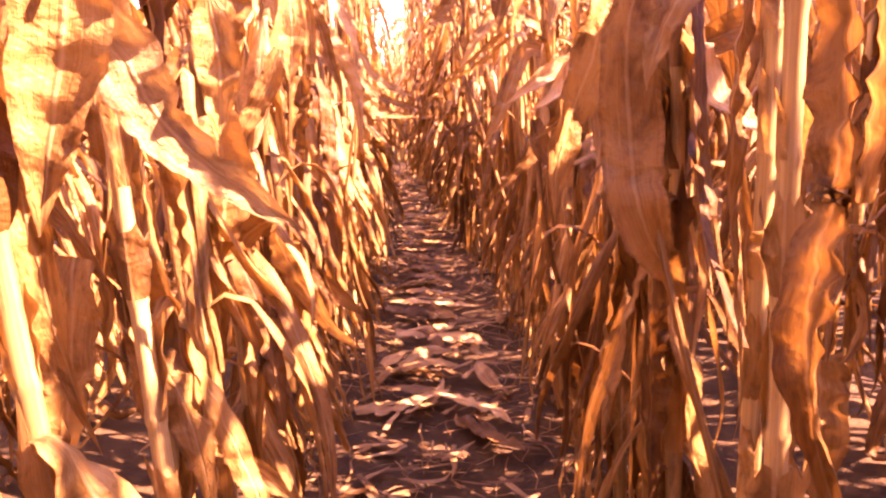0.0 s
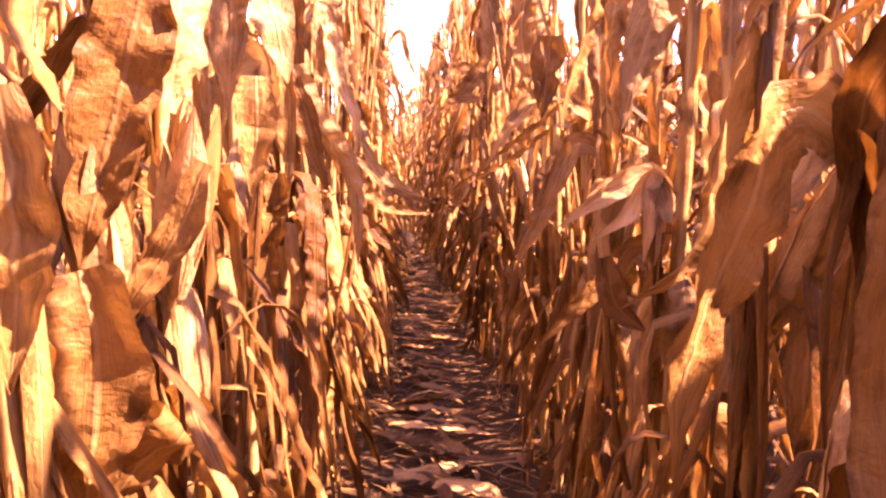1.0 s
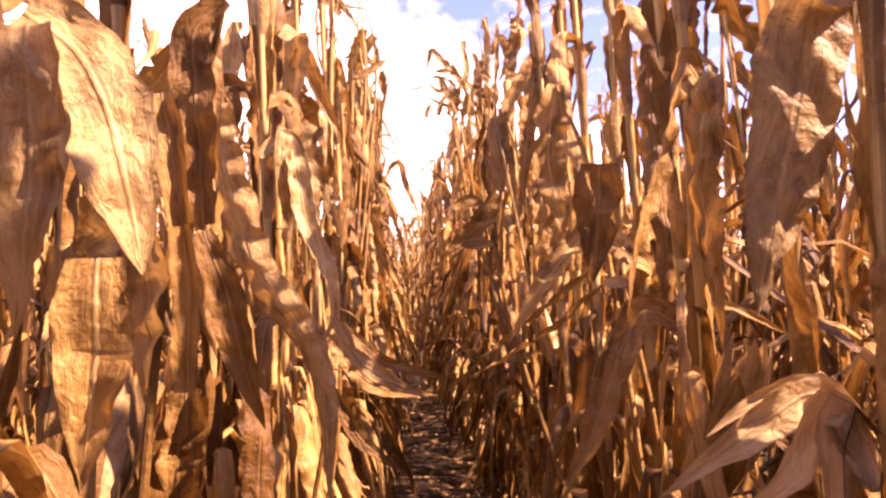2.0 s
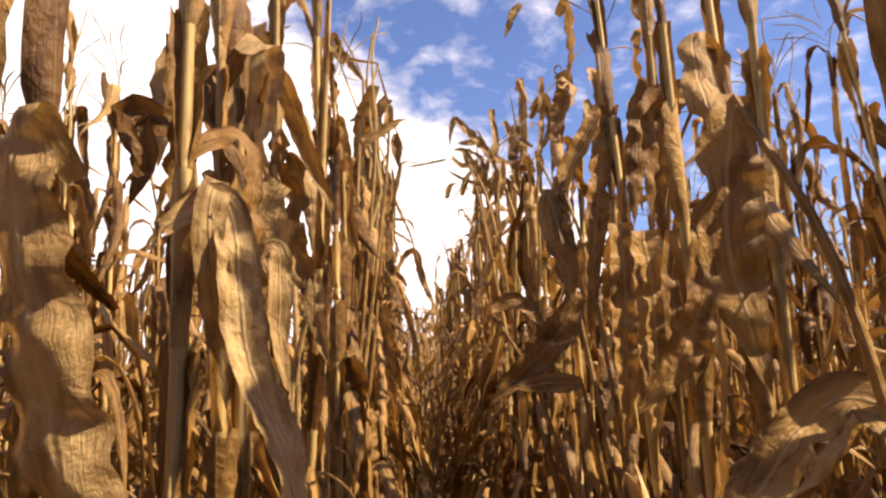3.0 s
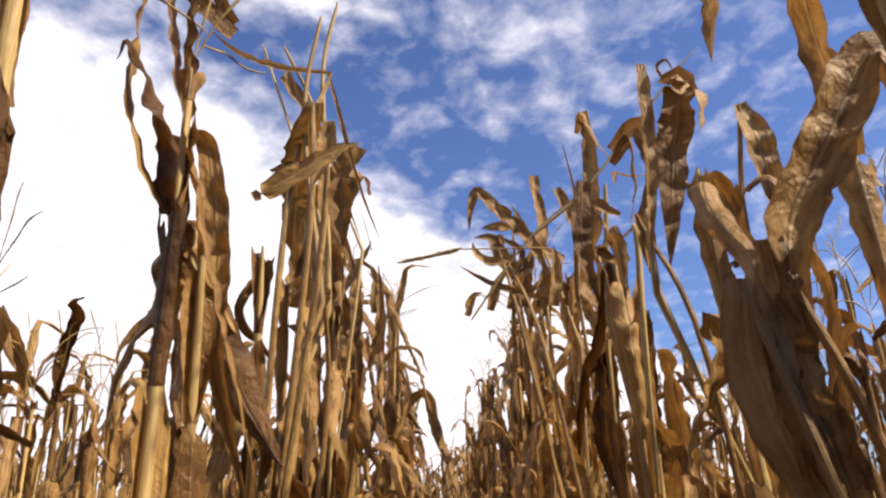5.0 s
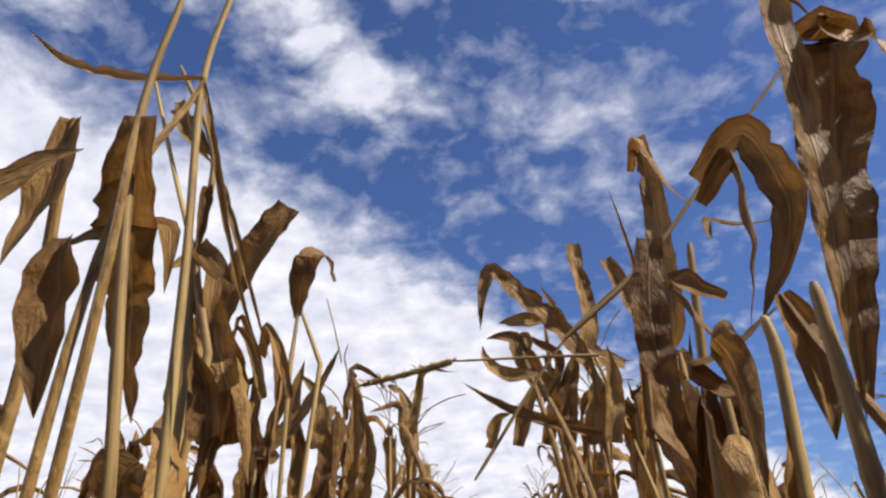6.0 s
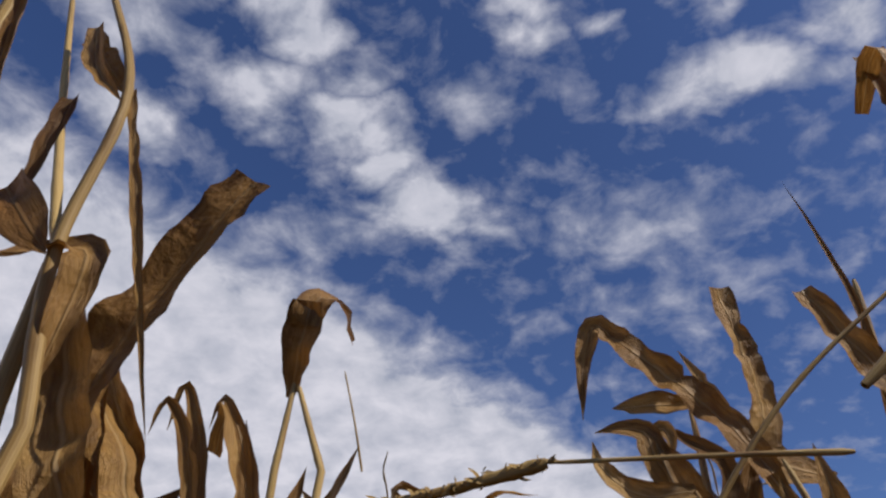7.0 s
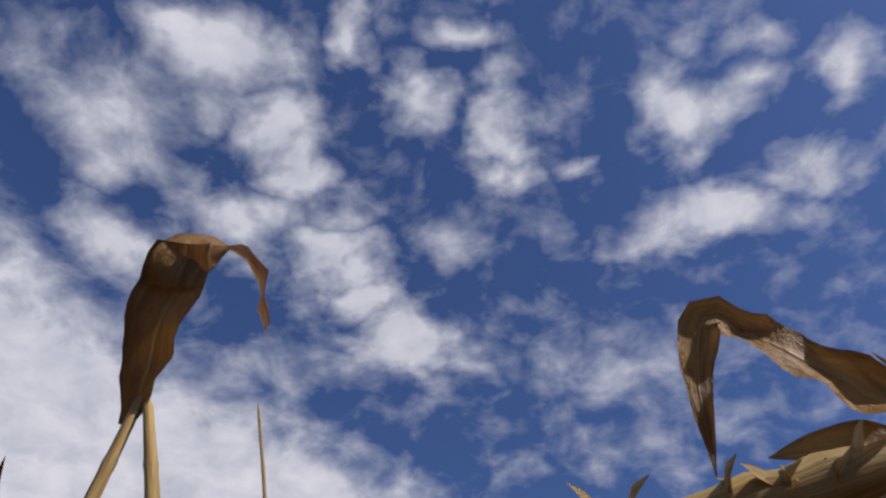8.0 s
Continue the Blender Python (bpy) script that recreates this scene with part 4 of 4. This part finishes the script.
own_stem([(-0.389, 4.893, 2.270), (-0.379, 4.893, 2.382)], 0.0045)
own_stem([(-0.331, 4.893, 2.265), (-0.374, 4.893, 2.377)], 0.0045)
own_leaf([(-0.384, 4.895, 2.362), (-0.376, 4.885, 2.395), (-0.362, 4.866, 2.435), (-0.352, 4.850, 2.470)], 0.050, arc=0.9, join=False, blunt=True, base_width=0.2, full=0.75)
own_leaf([(-0.358, 4.860, 2.440), (-0.350, 4.853, 2.468), (-0.340, 4.865, 2.484), (-0.326, 4.890, 2.475), (-0.318, 4.908, 2.437)], 0.050, arc=0.4, join=False, blunt=True, face=(0.3, -1, 0.3))
own_stem([(-0.322, 5.000, 2.302), (-0.338, 5.000, 2.372), (-0.359, 5.000, 2.450)], 0.0016)
own_leaf([(-0.445, 4.970, 2.134), (-0.377, 4.970, 2.209), (-0.335, 4.970, 2.284), (-0.317, 4.970, 2.325)], 0.042, arc=1.0)
own_leaf([(-0.313, 5.050, 2.072), (-0.304, 5.050, 2.179), (-0.312, 5.050, 2.284)], 0.030, arc=1.4)
own_leaf([(-0.330, 4.750, 2.160), (-0.350, 4.750, 2.234), (-0.380, 4.750, 2.292), (-0.391, 4.750, 2.260)], 0.018, arc=1.2, join=False)
own_leaf([(-0.353, 4.700, 2.148), (-0.378, 4.700, 2.227), (-0.407, 4.700, 2.269), (-0.420, 4.700, 2.237)], 0.018, arc=1.2, join=False)
own_leaf([(-0.378, 4.600, 2.060), (-0.385, 4.600, 2.156), (-0.391, 4.600, 2.234)], 0.060, arc=1.3, join=False)
own_leaf([(-0.359, 4.620, 2.062), (-0.370, 4.620, 2.174), (-0.430, 4.620, 2.290)], 0.050, arc=1.2, join=False)
own_leaf([(-0.312, 4.450, 2.027), (-0.320, 4.450, 2.084), (-0.343, 4.450, 2.139)], 0.045, arc=1.2, join=False)
own_leaf([(-0.395, 4.750, 2.089), (-0.386, 4.750, 2.205), (-0.426, 4.750, 2.310), (-0.438, 4.750, 2.263)], 0.022, arc=1.2, join=False)
own_leaf([(-0.405, 4.850, 2.109), (-0.385, 4.850, 2.205), (-0.411, 4.850, 2.316)], 0.026, arc=1.4, join=False)
own_leaf([(-0.420, 5.000, 2.138), (-0.413, 5.000, 2.250), (-0.399, 5.000, 2.315)], 0.030, arc=1.2, join=False)
own_leaf([(-0.384, 5.050, 2.146), (-0.381, 5.050, 2.243), (-0.426, 5.050, 2.305)], 0.030, arc=1.2, join=False)
own_leaf([(-0.343, 5.200, 2.172), (-0.341, 5.200, 2.261), (-0.360, 5.200, 2.336)], 0.035, arc=1.3, join=False)
own_leaf([(-0.410, 4.700, 2.081), (-0.411, 4.700, 2.143), (-0.365, 4.700, 2.187)], 0.030, arc=1.2, join=False)
own_leaf([(0.070, 5.050, 2.119), (0.098, 5.050, 2.217), (0.080, 5.050, 2.300)], 0.035, arc=1.2, join=False)
own_leaf([(0.106, 5.000, 2.108), (0.121, 5.000, 2.218), (0.157, 5.000, 2.303)], 0.040, arc=1.2, join=False)
own_leaf([(0.013, 5.100, 2.132), (0.041, 5.100, 2.217), (0.091, 5.100, 2.278)], 0.030, arc=1.2, join=False)
own_leaf([(0.152, 5.000, 2.105), (0.172, 5.000, 2.189), (0.165, 5.000, 2.257)], 0.040, arc=1.2, join=False)
own_leaf([(0.181, 4.950, 2.094), (0.198, 4.950, 2.189), (0.196, 4.950, 2.271)], 0.035, arc=1.4, join=False)
own_leaf([(-0.060, 5.300, 2.175), (-0.038, 5.300, 2.234), (-0.004, 5.300, 2.252)], 0.030, arc=1.2, join=False)
# tops of the plants where the way ends, right row
own_leaf([(0.158, 4.990, 2.257), (0.127, 4.990, 2.313), (0.080, 4.990, 2.373), (0.027, 4.990, 2.431), (-0.007, 4.990, 2.467), (-0.028, 4.990, 2.417), (-0.038, 4.990, 2.338)], 0.042, arc=1.3, join=False)
own_leaf([(0.089, 5.000, 2.351), (0.046, 5.000, 2.353), (-0.002, 5.000, 2.354)], 0.032, arc=2.2)
own_leaf([(0.127, 5.000, 2.323), (0.111, 5.000, 2.375), (0.090, 5.000, 2.424)], 0.028, arc=1.4)
own_leaf([(0.040, 4.950, 2.260), (0.029, 4.950, 2.298), (-0.001, 4.950, 2.306), (-0.026, 4.950, 2.304)], 0.045, arc=1.6)
own_leaf([(0.037, 4.950, 2.297), (0.051, 4.950, 2.301), (0.055, 4.950, 2.268)], 0.020, arc=1.5)
own_leaf([(0.168, 5.030, 2.292), (0.178, 5.030, 2.355), (0.172, 5.030, 2.436), (0.164, 5.030, 2.529)], 0.042, arc=1.2, blunt=True)
own_stem([(0.248, 5.000, 1.990), (0.220, 5.000, 2.106), (0.174, 5.000, 2.275)], 0.0050)
own_stem([(0.159, 4.720, 2.176), (0.075, 4.720, 2.181), (-0.063, 4.720, 2.187)], 0.0025)
own_stem([(-0.063, 4.720, 2.187), (-0.134, 4.720, 2.173), (-0.205, 4.720, 2.162)], 0.0045, rough=True)
own_leaf([(0.064, 4.900, 2.214), (0.014, 4.900, 2.214), (-0.022, 4.900, 2.243), (-0.029, 4.900, 2.274)], 0.030, arc=1.4)
own_leaf([(0.037, 4.900, 2.141), (-0.010, 4.900, 2.165), (-0.069, 4.900, 2.208)], 0.022, arc=1.2)
own_leaf([(0.173, 5.000, 2.192), (0.210, 5.000, 2.107), (0.213, 5.000, 2.010)], 0.040, arc=1.2)
own_leaf([(0.060, 4.950, 2.296), (0.107, 4.950, 2.248), (0.067, 4.950, 2.167)], 0.020, arc=1.2)
own_leaf([(0.260, 4.640, 2.185), (0.264, 4.640, 2.297), (0.267, 4.640, 2.405), (0.262, 4.640, 2.502)], 0.036, arc=1.4, blunt=True)
own_leaf([(0.258, 4.620, 2.485), (0.271, 4.620, 2.457), (0.292, 4.620, 2.394), (0.316, 4.620, 2.354)], 0.022, arc=1.4)
own_leaf([(0.230, 4.860, 2.099), (0.255, 4.860, 2.347), (0.247, 4.860, 2.471), (0.234, 4.860, 2.557)], 0.012, arc=2.5)
own_leaf([(0.258, 4.850, 2.275), (0.234, 4.850, 2.327), (0.207, 4.850, 2.397)], 0.036, arc=1.6, blunt=True)
own_stem([(0.237, 4.870, 2.095), (0.256, 4.870, 2.284), (0.268, 4.870, 2.415)], 0.0050)
own_stem([(-0.042, 4.750, 2.014), (0.114, 4.750, 2.217), (0.266, 4.750, 2.343)], 0.0026)
own_stem([(0.102, 4.500, 2.126), (0.218, 4.500, 2.222), (0.358, 4.500, 2.387), (0.507, 4.500, 2.563)], 0.0032)
own_leaf([(0.356, 4.250, 2.307), (0.377, 4.250, 2.310), (0.340, 4.250, 2.165), (0.317, 4.250, 2.031), (0.303, 4.250, 1.952)], 0.060, arc=0.7, face=(0, -1, 0.1))
own_leaf([(0.366, 4.200, 2.277), (0.384, 4.200, 2.247), (0.376, 4.200, 2.181)], 0.060, arc=0.8)
own_leaf([(0.213, 4.450, 2.223), (0.196, 4.450, 2.125), (0.201, 4.450, 2.022), (0.221, 4.450, 1.931)], 0.038, arc=0.9, join=False)
own_leaf([(0.296, 4.350, 2.254), (0.292, 4.350, 2.152), (0.267, 4.350, 2.060)], 0.030, arc=1.2)
own_leaf([(0.309, 4.350, 2.286), (0.331, 4.350, 2.234), (0.330, 4.350, 2.167), (0.279, 4.350, 2.070)], 0.040, arc=1.2)
own_leaf([(0.218, 4.300, 2.043), (0.232, 4.300, 1.999), (0.232, 4.300, 1.909)], 0.036, arc=1.8)
own_leaf([(0.202, 4.350, 2.033), (0.244, 4.350, 2.051), (0.311, 4.350, 2.095)], 0.025, arc=1.5)
own_leaf([(0.217, 4.400, 2.141), (0.242, 4.400, 2.093), (0.257, 4.400, 2.061)], 0.030, arc=1.5)
own_leaf([(0.267, 4.400, 2.211), (0.294, 4.400, 2.200), (0.341, 4.400, 2.201)], 0.012, arc=2.0)
own_leaf([(0.247, 4.200, 2.035), (0.258, 4.200, 1.991), (0.255, 4.200, 1.929)], 0.030, arc=1.0)
own_leaf([(0.248, 4.300, 1.908), (0.259, 4.300, 1.959), (0.273, 4.300, 1.990)], 0.022, arc=1.2)
own_stem([(0.258, 4.300, 1.899), (0.267, 4.300, 2.015), (0.264, 4.300, 2.057)], 0.0060)
own_stem([(0.229, 4.450, 1.920), (0.244, 4.450, 2.093), (0.256, 4.450, 2.210)], 0.0060)
own_stem([(0.249, 4.150, 1.881), (0.250, 4.150, 1.945), (0.251, 4.150, 2.021)], 0.0060)
own_leaf([(0.353, 4.250, 2.315), (0.335, 4.250, 2.349), (0.357, 4.250, 2.368), (0.371, 4.250, 2.334)], 0.012, arc=1.5)


def build_aisle():
    for spot in SPOTS:
        side, k, x, y = spot
        end = 3.85 < y < 5.75
        r = np.random.default_rng(8000 + k * 2 + side)
        corn_plant(x, y, 1000 + k * 2 + (side > 0), OWN.get(spot, ()), inward=-side, room=(0.04 if y < 2.3 else 0.07 if y < 5.0 else 0.28),
                   height=r.uniform(1.88, 2.04) if end and y < 4.6 else r.uniform(2.02, 2.14) + 0.05 * side if end and y < 5.15 else r.uniform(2.14, 2.3) if end else r.uniform(2.2, 2.5) if y > 5 else r.uniform(2.05, 2.36), tasselled=not end, calm=end, near=y < 1.35, bare=0.5 < y < 1.15, ragged=not 0.5 < y < 1.15,
                   lean=(r.normal(0, 0.02), r.normal(0, 0.03)) if end else None)


build_aisle()


# ---- the next rows, copies of a few plants ----
def build_next_rows():
    r = np.random.default_rng(6)
    models = {}
    for side in (-1, 1):
        for k in range(-4, 50):
            y = k * PITCH + r.uniform(-0.04, 0.04)
            x = side * (ROW + 0.76) + r.normal(0, 0.025) + aisle(y)
            v = int(r.integers(0, 9))
            s = r.uniform(0.93, 1.07)
            m = pose(x, y, 0, 0, 0, r.choice([0, 180]) + r.normal(0, 20)) @ Matrix.Diagonal((s, s, s, 1))
            if v not in models:
                models[v] = corn_plant(x, y, 3000 + v)
                continue
            copy_thing(models[v], m)


build_next_rows()


# ---- the field beyond ----
def build_field():
    r = np.random.default_rng(7)
    kinds = []
    for v in range(10):
        plan = Plan(5000 + v, far=True)
        a, b = Sheet(), Sheet()
        plan.stalk(b), plan.tassel(b)
        for i in range(2, len(plan.joints)):
            plan.leaf(a, i)
        for husk in plan.ear(6)[1]:
            for v, f, uv in zip(husk.v, husk.f, husk.uv):
                a.f.append(f + a.n), a.v.append(v), a.uv.append(uv)
                a.n += len(v)
        kinds.append((a.arrays(), b.arrays()))

    def lot(name, spots, label):
        top = new(name)
        for which, mat, pname in ((0, LEAF_FAR, "foliage"), (1, STALK_FAR, "stalks")):
            vs, fs, us, n = [], [], [], 0
            for x, y, v, a, s in spots:
                p, f, uv = kinds[v][which]
                c, d = math.cos(a) * s, math.sin(a) * s
                vs.append(np.stack([p[:, 0] * c - p[:, 1] * d + x, p[:, 0] * d + p[:, 1] * c + y, p[:, 2] * s], -1))
                fs.append(f + n), us.append(uv)
                n += len(p)
            ob = new(pname, mesh_of(pname, (np.concatenate(vs), np.concatenate(fs), np.concatenate(us)), mat))
            ob.parent = top
            tagged(ob, kind="stuff")
        tagged(top, label, "corn field", kind="stuff")

    spots = []
    for i in range(-8, 8):
        x0 = (i + 0.5) * 0.76
        inner, second = i in (-1, 0), i in (-2, 1)
        # plants behind the start are unseen, added to keep light out from the back
        lo, hi = (10.25, 34) if inner else (8.25, 30) if second else (-6, 22 if abs(x0) < 4 else 14)
        if inner or second:
            for y in np.arange(-6.0, -1.2 if inner else -0.9, PITCH * 1.1):
                spots.append((x0 + r.normal(0, 0.03), y, int(r.integers(0, 10)), r.choice([0, np.pi]) + r.normal(0, 0.3), r.uniform(0.92, 1.08)))
        y = lo
        while y < hi:
            spots.append((x0 + r.normal(0, 0.03) + aisle(y), y, int(r.integers(0, 10)), r.choice([0, np.pi]) + r.normal(0, 0.35), r.uniform(0.92, 1.08)))
            y += PITCH * r.uniform(0.9, 1.3)
    lot("corn_field", spots, "standing rows of dry tan corn stretching into the distance")


build_field()


# ---- leaf litter in the aisle ----
def build_litter():
    r = np.random.default_rng(8)
    # the largest ones: middle, length, turn
    lying = [(-0.02, 2.53, 0.28, -8), (0.11, 2.21, 0.33, -37), (0.14, 2.02, 0.30, -53), (-0.20, 2.52, 0.17, 40),
             (0.02, 3.36, 0.46, -27), (0.03, 3.56, 0.34, -2), (-0.03, 4.17, 0.5, -40), (-0.06, 4.89, 0.5, -25),
             (0.02, 3.04, 0.39, 2), (0.11, 2.81, 0.30, -21), (-0.04, 2.71, 0.25, 38), (-0.23, 1.79, 0.13, 52)]
    for k in range(150):
        y = 1.6 + 8.5 * (k / 150) + r.uniform(-0.1, 0.1)
        x = r.normal(0, 0.14) + aisle(y)
        length, a = r.uniform(0.15, 0.42), r.normal(0, 0.7) + r.choice([0, np.pi])
        if k < len(lying):
            x, y, length, a = *lying[k][:3], radians(lying[k][3])
        line = droop((x, y, 0.03), a, 0, 0, length, 0.5, 5, r.normal(0, 0.6), 14)
        line[:, :2] -= (line[7, :2] - (x, y))
        line[:, 2] = 0.022 + 0.012 * np.sin(np.linspace(0, r.uniform(2, 6), 14) + r.uniform(0, 6)) + r.uniform(0, 0.012)
        line[:, 0] = np.clip(line[:, 0], -0.36 + aisle(y), 0.36 + aisle(y))
        sheet = Sheet()
        ribbon(sheet, line, (-math.sin(a), math.cos(a), 0), 0.065 if k < 12 else r.uniform(0.03, 0.06), r, r.uniform(-1.5, 1.0), None, r.normal(0, 0.35), 0.1, 0.2, 6, 0.6, 0.3)
        ob = new("fallen_leaf", mesh_of("fallen_leaf", sheet.arrays(), LITTER))
        tagged(ob, "dry curled corn leaf lying flat on the soil", "fallen leaf", "fallen leaves in the aisle")
    sheet = Sheet()
    for k in range(4200):
        y = r.uniform(0.4, 11)
        x = r.uniform(-0.5, 0.5) + aisle(y)
        a, length = r.uniform(0, 6.28), r.uniform(0.03, 0.16)
        line = droop((x, y, 0.012 + 0.015 * r.random()), a, r.normal(0, 6), 0, length, 0.5, 5, r.normal(0, 0.5), 4)
        ribbon(sheet, line, (-math.sin(a), math.cos(a), 0), r.choice([0.002, 0.003, 0.004, 0.008, 0.02]), r, 0.8, None, 0, 0, 0.02, 2, 0.8, 0.3)
    ob = new("leaf_litter", mesh_of("leaf_litter", sheet.arrays(), LITTER_FAR))
    tagged(ob, "scattered brown leaf shreds and straw on soil", "leaf litter", kind="stuff")


build_litter()
